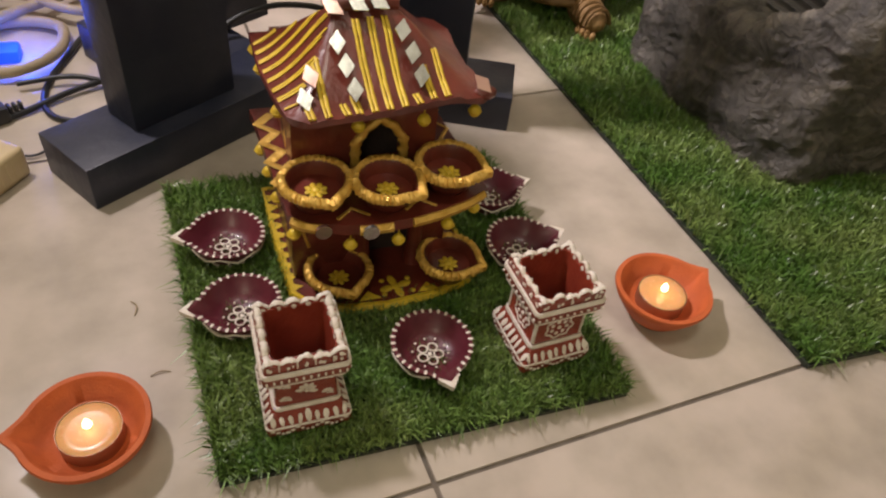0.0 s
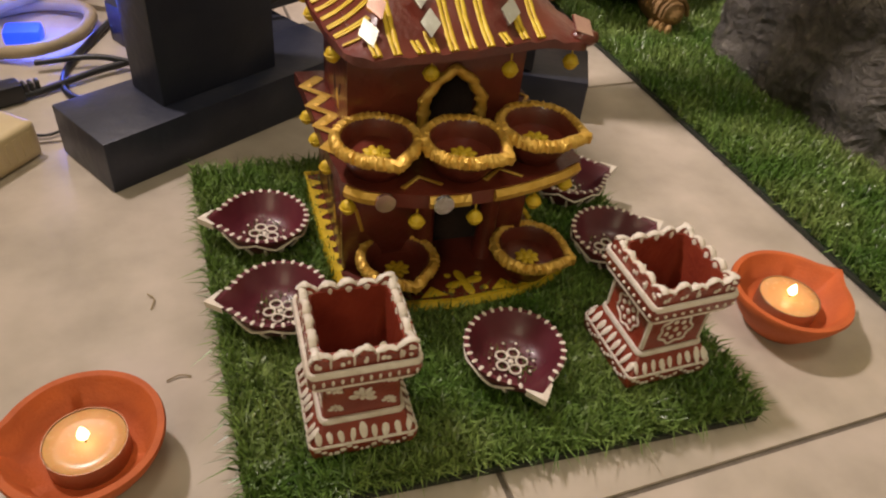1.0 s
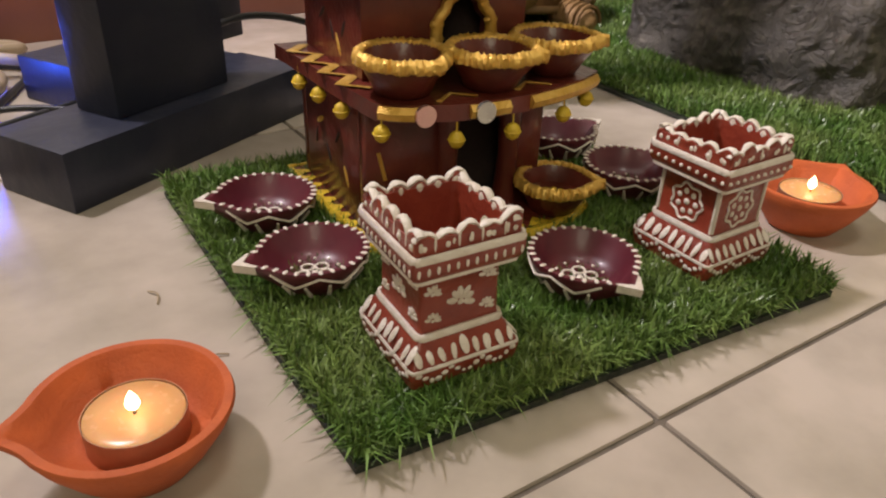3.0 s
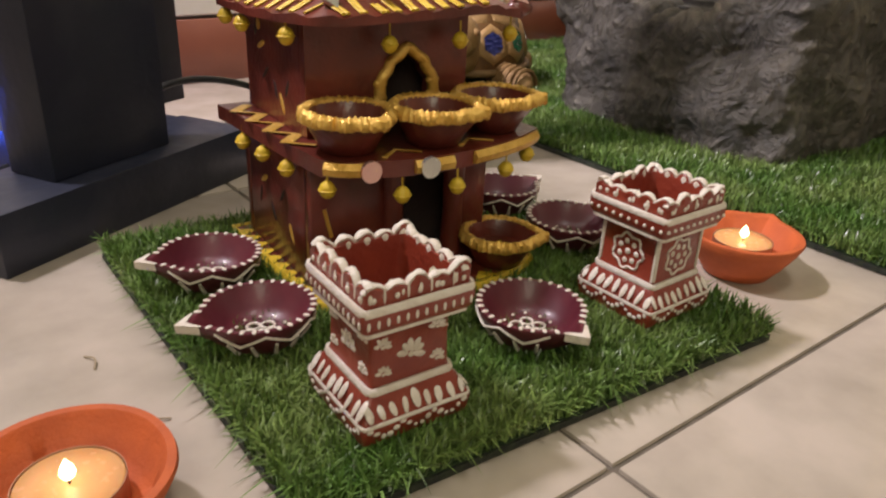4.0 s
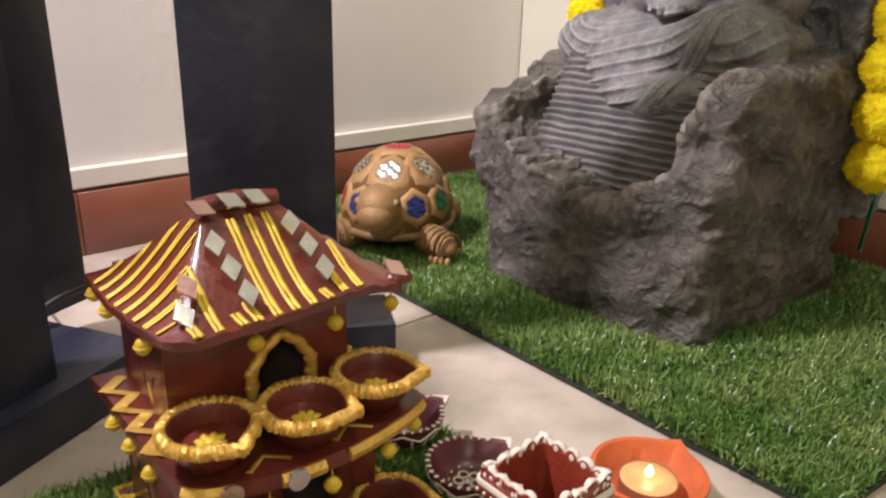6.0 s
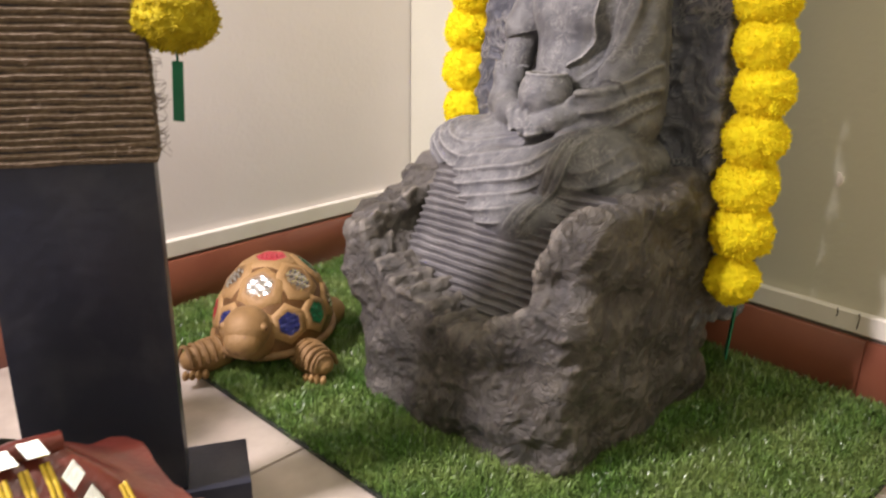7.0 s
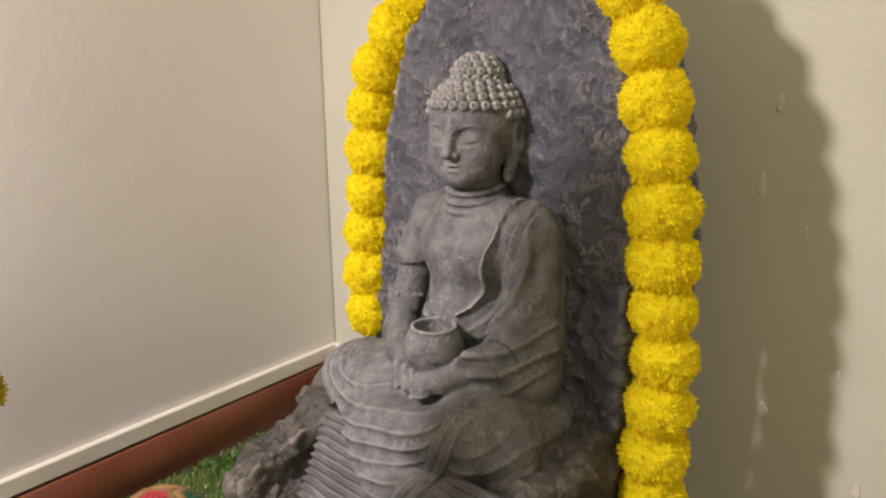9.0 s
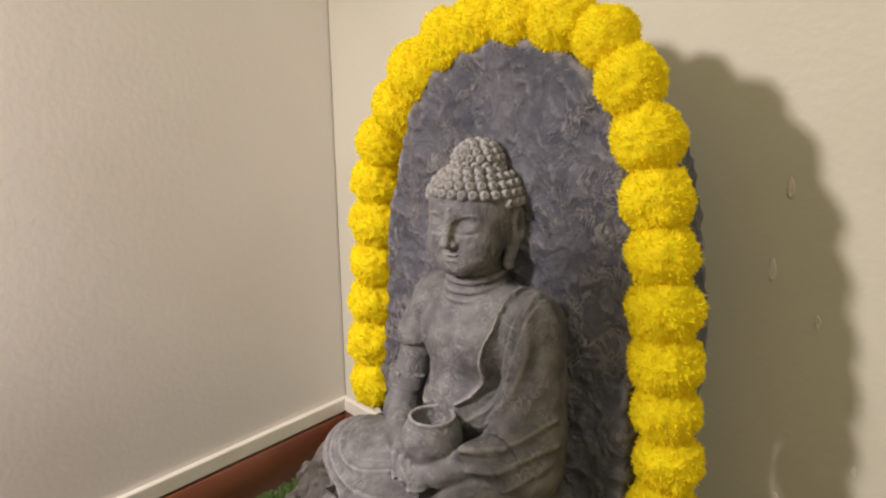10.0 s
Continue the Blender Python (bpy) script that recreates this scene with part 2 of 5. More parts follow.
def tube(g, pts, r, n=6, closed=False, mi=0, flat=1.0):
    """A round bar along pts; r may be one radius or one for each point."""
    pts = [Vector(p) for p in pts]
    k = len(pts)
    rs = r if isinstance(r, (list, tuple)) else [r] * k
    up, vs, fs = Vector((0.13, 0.21, 0.97)), [], []
    for i, p in enumerate(pts):
        a = pts[(i - 1) % k] if closed or i else pts[0]
        b = pts[(i + 1) % k] if closed or i < k - 1 else pts[-1]
        d = (b - a).normalized() if (b - a).length > 1e-9 else Vector((1, 0, 0))
        s = d.cross(up)
        s = s.normalized() if s.length > 1e-4 else Vector((1, 0, 0))
        u = s.cross(d).normalized()
        for j in range(n):
            w = 2 * math.pi * j / n
            vs.append(p + s * math.cos(w) * rs[i] + u * math.sin(w) * rs[i] * flat)
    for i in range(k if closed else k - 1):
        a, b = i * n, ((i + 1) % k) * n
        fs += [(a + j, a + (j + 1) % n, b + (j + 1) % n, b + j) for j in range(n)]
    if not closed:
        fs += [tuple(range(n))[::-1], tuple((k - 1) * n + j for j in range(n))]
    return g.add(vs, fs, mi)


def curve(pts, n=8):
    """Smooth line through pts."""
    P = [Vector(p) for p in pts]
    P = [2 * P[0] - P[1]] + P + [2 * P[-1] - P[-2]]
    out = []
    for i in range(1, len(P) - 2):
        for j in range(n):
            t = j / n
            a, b, c, d = P[i - 1:i + 3]
            out.append(0.5 * (2 * b + (c - a) * t + (2 * a - 5 * b + 4 * c - d) * t * t + (3 * b - a - 3 * c + d) * t ** 3))
    return out + [P[-2]]


def lathe(g, prof, n=36, spout=0.0, pinch=0.38, wob=0.0, mi=0, lift=0.0):
    """Turns prof (radius, height, share of the spout) about z, drawn out to a lip towards +x."""
    vs, fs = [], []
    for r, z, w in prof:
        for j in range(n):
            a = 2 * math.pi * j / n
            d = min(a, 2 * math.pi - a)
            k = 1 + spout * w * max(0.0, 1 - d / (pinch * 1.9)) ** 2.0 + wob * math.sin(3 * a + 40 * z) * 0.6 + wob * math.sin(5 * a + 1) * 0.4
            vs.append((r * k * math.cos(a), r * k * math.sin(a), z + lift * w * max(0.0, 1 - d / pinch)))
    k = len(prof)
    for i in range(k - 1):
        a, b = i * n, (i + 1) * n
        fs += [(a + j, a + (j + 1) % n, b + (j + 1) % n, b + j) for j in range(n)]
    fs += [tuple(range(n))[::-1], tuple((k - 1) * n + j for j in range(n))]
    return g.add(vs, fs, mi)


def prism(g, outline, z0, z1, mi=0):
    k = len(outline)
    vs = [(x, y, z0) for x, y in outline] + [(x, y, z1) for x, y in outline]
    fs = [tuple(range(k))[::-1], tuple(range(k, 2 * k))] + [(i, (i + 1) % k, k + (i + 1) % k, k + i) for i in range(k)]
    return g.add(vs, fs, mi)


def fused(g, voxel, smooth=3, factor=0.5):
    """One skin over all the solids in g."""
    tmp = new("tmp", g.mesh("tmp"))
    r = tmp.modifiers.new("skin", "REMESH")
    r.mode, r.voxel_size, r.use_smooth_shade = "VOXEL", voxel, True
    if smooth:
        s = tmp.modifiers.new("soft", "SMOOTH")
        s.iterations, s.factor = smooth, factor
    dg = bpy.context.evaluated_depsgraph_get()
    dg.update()
    me = bpy.data.meshes.new_from_object(tmp.evaluated_get(dg))
    old = tmp.data
    bpy.data.objects.remove(tmp)
    bpy.data.meshes.remove(old)
    return me


def roughen(me, layers):
    """Pushes the skin along its normals by noise: rows of (size of the lumps, depth, ridged)."""
    me.update()
    nor = [v.normal.copy() for v in me.vertices]
    for v, n in zip(me.vertices, nor):
        d = 0.0
        for size, depth, ridged in layers:
            q = noise.noise(v.co / size)
            d += depth * ((1 - 2 * abs(q)) if ridged else q)
        v.co += n * d
    me.update()
    return me


# ---- the room ----
CX, CY = 0.935, 0.872          # the corner of the two walls
SL = 0.125                     # slant of the long wall
ROOM_W, ROOM_S, TOP = -2.3, -1.9, 2.55


def wall_y(x):
    return CY - SL * (CX - x)


g = Geo()
x0 = ROOM_W - 0.1
g.add([(x0, wall_y(x0), -0.02), (CX + 0.12, wall_y(CX + 0.12), -0.02), (CX + 0.12, 1.15, -0.02), (x0, 1.15, -0.02),
       (x0, wall_y(x0), TOP), (CX + 0.12, wall_y(CX + 0.12), TOP), (CX + 0.12, 1.15, TOP), (x0, 1.15, TOP)],
      [(3, 2, 1, 0), (4, 5, 6, 7), (0, 1, 5, 4), (1, 2, 6, 5), (2, 3, 7, 6), (3, 0, 4, 7)])
tagged(part("wall_north", g, WALL, flat=True), "cream painted wall with faint roller texture", "wall", kind="structure")
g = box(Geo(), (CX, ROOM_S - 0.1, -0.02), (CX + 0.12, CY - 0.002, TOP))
tagged(part("wall_east", g, EASTWALL_SHADE, flat=True), "cream painted wall darkened for shade, with pale spots of leaked light", "wall", kind="structure")
g = box(Geo(), (ROOM_W - 0.12, ROOM_S - 0.1, -0.02), (ROOM_W, wall_y(ROOM_W) - 0.02, TOP))
tagged(part("wall_west", g, WALL, flat=True), "plain cream painted wall of the room", "wall", kind="structure")
g = box(Geo(), (ROOM_W, ROOM_S - 0.12, -0.02), (CX, ROOM_S, TOP))
tagged(part("wall_south", g, WALL, flat=True), "plain cream painted wall of the room", "wall", kind="structure")
g = box(Geo(), (ROOM_W - 0.2, ROOM_S - 0.2, TOP + 0.004), (CX + 0.2, 1.2, TOP + 0.1))
tagged(part("ceiling", g, CEIL, flat=True), "plain white painted ceiling of the room", "ceiling", kind="structure")

# skirting: brown tiles below, a cream strip above with a dark shadow gap
TURN = math.degrees(math.atan(SL))
for name, m, length in (("baseboard_north", pose(CX, CY, 0, 0, 0, TURN + 180), 3.1), ("baseboard_east", pose(CX, CY - 0.01, 0, 0, 0, 270), 2.6)):
    base = thing(name, "brown tile skirting with a cream strip above", "baseboard", m, kind="structure")
    sgn = 1 if name.endswith("north") else -1
    y = (0.0, 0.012) if sgn > 0 else (-0.012, 0.0)
    k = 0.0
    while k < length:
        part("skirting_tile", box(Geo(), (k + 0.0004, y[0], 0.0), (min(k + 0.7996, length), y[1], 0.079), 0.0006), BROWN, base)
        k += 0.8
    y2 = (y[0], 0.006) if sgn > 0 else (-0.006, y[1])
    part("dark_gap", box(Geo(), (0, y2[0], 0.079), (length, y2[1], 0.083)), GROUT, base)
    y3 = (y[0], 0.010) if sgn > 0 else (-0.010, y[1])
    part("cream_strip", box(Geo(), (0, y3[0], 0.083), (length, y3[1], 0.108), 0.002), STRIP, base, flat=True)

    if sgn < 0:
        for along, z0 in ((0.764, 0.098), (0.787, 0.090)):
            g = tube(Geo(), curve([(along, -0.0103, 0.1075), (along + 0.0015, -0.0104, 0.102), (along + 0.0005, -0.0104, z0)], 4), 0.0008, 5)
            part("crack", g, GROUT, base, "short dark crack in the cream strip")

# small pale spots on the east wall, painting light that leaks through the garland
for (y, z, w, h) in ((0.150, 0.481, 0.006, 0.022), (0.141, 0.559, 0.006, 0.018), (0.105, 0.44, 0.004, 0.012), (0.125, 0.25, 0.008, 0.016), (0.03, 0.20, 0.006, 0.015), (0.06, 0.31, 0.004, 0.010)):
    g = Geo()
    o = [(y + w * 0.5 * math.sin(a) * (1 + 0.3 * math.sin(3 * a + y * 50)), z + h * 0.5 * math.cos(a) * (1 + 0.2 * math.sin(2 * a))) for a in [i * 0.628 for i in range(10)]]
    g.add([(CX - 0.0012, p[0], p[1]) for p in o] + [(CX + 0.002, p[0], p[1]) for p in o], [tuple(range(10)), tuple(range(19, 9, -1))] + [(i, (i + 1) % 10, 10 + (i + 1) % 10, 10 + i) for i in range(10)])
    tagged(part("paint_chip", g, WHITEP), "pale spot painted for light leaking past the garland", "paint chip", group="chips in the wall")

# ---- solids by distance ----
def near_ball(p, c, r):
    """Distance to an ellipsoid."""
    q = p - np.array(c)
    r = np.array(r if isinstance(r, (tuple, list)) else (r, r, r))
    a = np.linalg.norm(q / r, axis=1)
    return a * (a - 1) / np.maximum(np.linalg.norm(q / r ** 2, axis=1), 1e-6)


def near_bar(p, a, b, ra, rb):
    """Distance to a round bar from a to b that tapers from ra to rb."""
    a, b = np.array(a), np.array(b)
    d = b - a
    t = np.clip((p - a) @ d / (d @ d), 0, 1)
    return np.linalg.norm(p - a - t[:, None] * d, axis=1) - (ra + (rb - ra) * t)


def near_line(p, pts, rs):
    d = near_bar(p, pts[0], pts[1], rs[0], rs[1])
    for i in range(1, len(pts) - 1):
        d = np.minimum(d, near_bar(p, pts[i], pts[i + 1], rs[i], rs[i + 1]))
    return d


def melt(a, b, k):
    """Union of two solids with a soft seam of the width k."""
    h = np.clip(0.5 + 0.5 * (b - a) / k, 0, 1)
    return b + (a - b) * h - k * h * (1 - h)


def step01(a, b, v):
    t = np.clip((v - a) / (b - a), 0, 1)
    return t * t * (3 - 2 * t)


def skin(dist, lo, hi, h, name):
    """The surface where dist is nought, as one mesh of quads about h wide."""
    lo = np.array(lo, float)
    n = np.ceil((np.array(hi) - lo) / (4 * h)).astype(int)

    def at(idx):
        out = np.empty(len(idx))
        for s in range(0, len(idx), 150000):
            out[s:s + 150000] = dist(lo + idx[s:s + 150000] * h)
        return out

    grid = np.stack(np.meshgrid(*[np.arange(k) for k in n], indexing="ij"), -1).reshape(-1, 3)
    D = at(grid * 4 + 1.5).reshape(n)
    near = np.abs(D) < 7 * h
    for ax in range(3):
        D, near = np.repeat(D, 4, ax), np.repeat(near, 4, ax)
    idx = np.argwhere(near)
    D[near] = at(idx)
    neg = D < 0
    X, Y, Z = D.shape
    corner = [(i, j, k) for i in (0, 1) for j in (0, 1) for k in (0, 1)]
    count = sum(neg[i:X - 1 + i, j:Y - 1 + j, k:Z - 1 + k].astype(np.int8) for i, j, k in corner)
    cells = np.argwhere((count > 0) & (count < 8))
    vid = np.full((X, Y, Z), -1)
    vid[tuple(cells.T)] = np.arange(len(cells))
    val = {c: D[tuple((cells + c).T)] for c in corner}
    pos, cnt = np.zeros((len(cells), 3)), np.zeros(len(cells))
    for a in corner:
        for ax in range(3):
            if a[ax]:
                continue
            b = tuple(a[q] + (q == ax) for q in range(3))
            va, vb = val[a], val[b]
            cross = (va < 0) != (vb < 0)
            t = np.where(cross, va / np.where(cross, va - vb, 1), 0)
            for q in range(3):
                pos[:, q] += cross * (a[q] + (t if q == ax else 0))
            cnt += cross
    pos = lo + (cells + pos / cnt[:, None]) * h
    faces = []
    for ax in range(3):
        o = [q for q in range(3) if q != ax]
        s0, s1 = [slice(1, -1)] * 3, [slice(1, -1)] * 3
        s1[ax] = slice(2, None)
        A, B = neg[tuple(s0)], neg[tuple(s1)]
        for flip in (False, True):
            e = np.argwhere((A != B) & (A == (not flip))) + 1
            quad = []
            for d1, d2 in ((-1, -1), (0, -1), (0, 0), (-1, 0)):
                c = e.copy()
                c[:, o[0]] += d1
                c[:, o[1]] += d2
                quad.append(vid[tuple(c.T)])
            q = np.stack(quad, 1)
            if flip != (ax == 1):
                q = q[:, ::-1]
            faces.append(q[(q >= 0).all(1)])
    me = bpy.data.meshes.new(name)
    me.from_pydata(pos.tolist(), [], np.concatenate(faces).tolist())
    me.polygons.foreach_set("use_smooth", [True] * len(me.polygons))
    me.update()
    return me


def positions(me):
    a = np.empty(len(me.vertices) * 3)
    me.vertices.foreach_get("co", a)
    return a.reshape(-1, 3)


def normals(me):
    a = np.empty(len(me.vertices) * 3)
    me.vertices.foreach_get("normal", a)
    return a.reshape(-1, 3)


# ---- fountain ----
fountain = thing("fountain", "grey cast-stone fountain with rock base and seated figure", "fountain", pose(0, 0, 0))
LIP_Y = [0.170, 0.190, 0.204, 0.214, 0.226, 0.238, 0.250, 0.275, 0.30, 0.33, 0.352, 0.370, 0.410, 0.436, 0.441, 0.452, 0.458, 0.52]
LIP_Z = [0.290, 0.270, 0.245, 0.215, 0.176, 0.158, 0.140, 0.130, 0.128, 0.130, 0.142, 0.148, 0.154, 0.162, 0.172, 0.182, 0.300, 0.300]


def panel_x(z):
    return 0.550 + (z - 0.115) * 0.50


def rock_dist(p):
    """A block with a leaning front, a lower flange beside the hollow, and the hollow for the water panel."""
    x, y, z = p.T
    q = p * 1.0
    q[:, 0] += 0.004 * np.sin(y * 61 + z * 23) + 0.003 * np.sin(z * 83 + 1.3 + y * 31)
    q[:, 1] += 0.003 * np.sin(x * 57 + z * 47) + 0.002 * np.sin(z * 101 + x * 30)
    x, y, z = q.T
    front = (0.519 + 0.42 * np.maximum(0, 0.250 - y) + 0.12 * np.maximum(0, z - 0.17) + 0.05 * np.maximum(0, z - 0.13) - 0.02 * np.maximum(0, 0.10 - z)) - x
    left = (y - (0.447 + 0.24 * z + 0.20 * np.clip(x - 0.525, 0, 0.13))) * 0.96
    right = (0.180 + 0.02 * (x - 0.56) + 0.02 * (0.1 - z)) - y
    low_side = np.minimum(0.258, 0.198 + 0.33 * np.maximum(0, x - 0.535) + 0.004 * np.sin(x * 160))
    high_side = 0.256 + 0.10 * np.maximum(0, x - 0.62)
    top = z - (low_side + (high_side - low_side) * step01(0.47, 0.40, y))
    a = melt(-front, -left, 0.022)
    for b in (-right, -top):
        a = melt(a, b, 0.014)
    body = np.maximum(-a, x - 0.80)
    lip = np.interp(y, LIP_Y, LIP_Z) + 0.004 * np.sin(y * 210) + 0.002 * np.sin(y * 470)
    hollow = np.maximum((lip - z) * 0.7, x - panel_x(z) - 0.017 - 0.012 * step01(0.436, 0.442, y))
    return np.maximum(body, -hollow)


me = roughen(skin(rock_dist, (0.49, 0.16, 0.004), (0.81, 0.53, 0.30), 0.0030, "rock_base"),
             [(0.09, 0.005, False), (0.042, 0.0040, True), (0.017, 0.0030, True), (0.007, 0.0012, False)])
part("rock_base", me, ROCK, fountain, "dark rough rock base with a broken front lip")

OUT = [(0.535, 0.10), (0.530, 0.28), (0.519, 0.34), (0.511, 0.40), (0.502, 0.47), (0.490, 0.54), (0.463, 0.615), (0.420, 0.660), (0.375, 0.682), (0.325, 0.690), (0.275, 0.682),
       (0.235, 0.660), (0.213, 0.625), (0.198, 0.57), (0.188, 0.50), (0.184, 0.42), (0.185, 0.32), (0.186, 0.10)]
g = Geo()
oo = [tuple(p) for p in curve([(y, z, 0) for y, z in OUT], 3)]
k = len(oo)
g.add([(0.757, p[0], p[1]) for p in oo] + [(0.860, p[0] - 0.010 * min(1.0, max(0.0, (0.66 - p[1]) / 0.08)) if p[0] < 0.36 else 0.36 + (p[0] - 0.36) * 0.92, p[1] * 0.965) for p in oo], [tuple(range(k))[::-1], tuple(range(k, 2 * k))] + [(i, (i + 1) % k, k + (i + 1) % k, k + i) for i in range(k)])
me = roughen(fused(g, 0.0030, 3), [(0.10, 0.005, False), (0.045, 0.0028, True), (0.017, 0.0028, True), (0.007, 0.0012, False)])
part("back_slab", me, SLAB, fountain, "upright slab of rough grey rock")

g = Geo()
rows, NR = [], 21
for i in range(NR * 8 + 1):
    u = i / (NR * 8)
    h = 0.0027 * math.cos(u * NR * 2 * math.pi)
    z = 0.098 + 0.160 * u
    rows.append((panel_x(z) - 0.003 - 0.85 * h, z + 0.45 * h))
nn = 30
vs = []
for x, z in rows:
    for j in range(nn + 1):
        y = 0.196 + (0.4375 - 0.196) * j / nn
        w = 0.0011 * noise.noise(Vector((x * 60, y * 60, z * 60)))
        vs.append((x + w, y, z + 0.0016 * noise.noise(Vector((y * 34, z * 150, 3))) - 0.03 * (y - 0.33)))
k = len(vs)
vs += [(x + 0.03, y, z) for x, y, z in vs]
m = nn + 1
fs = [(a * m + j, a * m + j + 1, (a + 1) * m + j + 1, (a + 1) * m + j) for a in range(len(rows) - 1) for j in range(nn)]
fs += [(a * m + nn, k + a * m + nn, k + (a + 1) * m + nn, (a + 1) * m + nn) for a in range(len(rows) - 1)]
g.add(vs, fs)
part("ribbed_water_panel", g, PANEL, fountain, "ribbed sloping stone panel where water runs")

# the seated figure, one plain mesh
HX, HY, HTURN = 0.729, 0.337, radians(15)      # the head: its axis, and how far it is turned
FW = np.array((-math.cos(HTURN), -math.sin(HTURN)))
SD = np.array((math.sin(HTURN), -math.cos(HTURN)))


def to_head(p):
    """Forward, sideways and up in the head's own frame."""
    d = p[:, :2] - (HX, HY)
    return np.stack([d @ FW, d @ SD, p[:, 2]], 1)


def from_head(f, s, z):
    q = np.array((HX, HY)) + FW * f + SD * s
    return Vector((q[0], q[1], z))


def head_dist(p):
    q = to_head(p)
    m = q * (1, 0, 1) + np.abs(q) * (0, 1, 0)
    d = melt(near_ball(q, (-0.003, 0, 0.548), (0.043, 0.0425, 0.035)), near_ball(q, (0.008, 0, 0.527), (0.0365, 0.0375, 0.036)), 0.012)
    d = melt(d, near_ball(m, (0.022, 0.014, 0.511), (0.019, 0.019, 0.020)), 0.012)
    d = melt(d, near_ball(q, (0.031, 0, 0.4955), (0.0125, 0.0135, 0.0105)), 0.012)
    d = melt(d, near_ball(q, (-0.006, 0, 0.583), (0.0215, 0.0215, 0.0185)), 0.003)
    # eye hollows, lids, nose, lips
    d = -melt(-d, near_ball(m, (0.0475, 0.0130, 0.5355), (0.0095, 0.0110, 0.0068)), 0.005)
    d = melt(d, near_ball(m, (0.0305, 0.0150, 0.5320), (0.0105, 0.0110, 0.0072)), 0.002)
    d = melt(d, near_bar(q, (0.0420, 0, 0.545), (0.0505, 0, 0.5185), 0.0030, 0.0044), 0.0045)
    d = melt(d, near_ball(m, (0.0455, 0.0052, 0.5170), (0.0042, 0.0036, 0.0033)), 0.002)
    d = melt(d, near_ball(q, (0.0415, 0, 0.5076), (0.0050, 0.0085, 0.0024)), 0.0022)
    d = melt(d, near_ball(q, (0.0410, 0, 0.5025), (0.0050, 0.0068, 0.0026)), 0.0016)
    d = melt(d, near_ball(q, (0.0448, 0, 0.5475), 0.0020), 0.0008)
    # ears with long lobes
    ear = melt(near_ball(m, (-0.005, 0.0425, 0.531), (0.0115, 0.0042, 0.0175)), near_bar(m, (-0.003, 0.0405, 0.522), (0.001, 0.0360, 0.494), 0.0068, 0.0052), 0.005)
    ear = -melt(-ear, near_ball(m, (-0.003, 0.0470, 0.532), (0.0062, 0.0035, 0.0115)), 0.002)
    return np.minimum(d, ear)


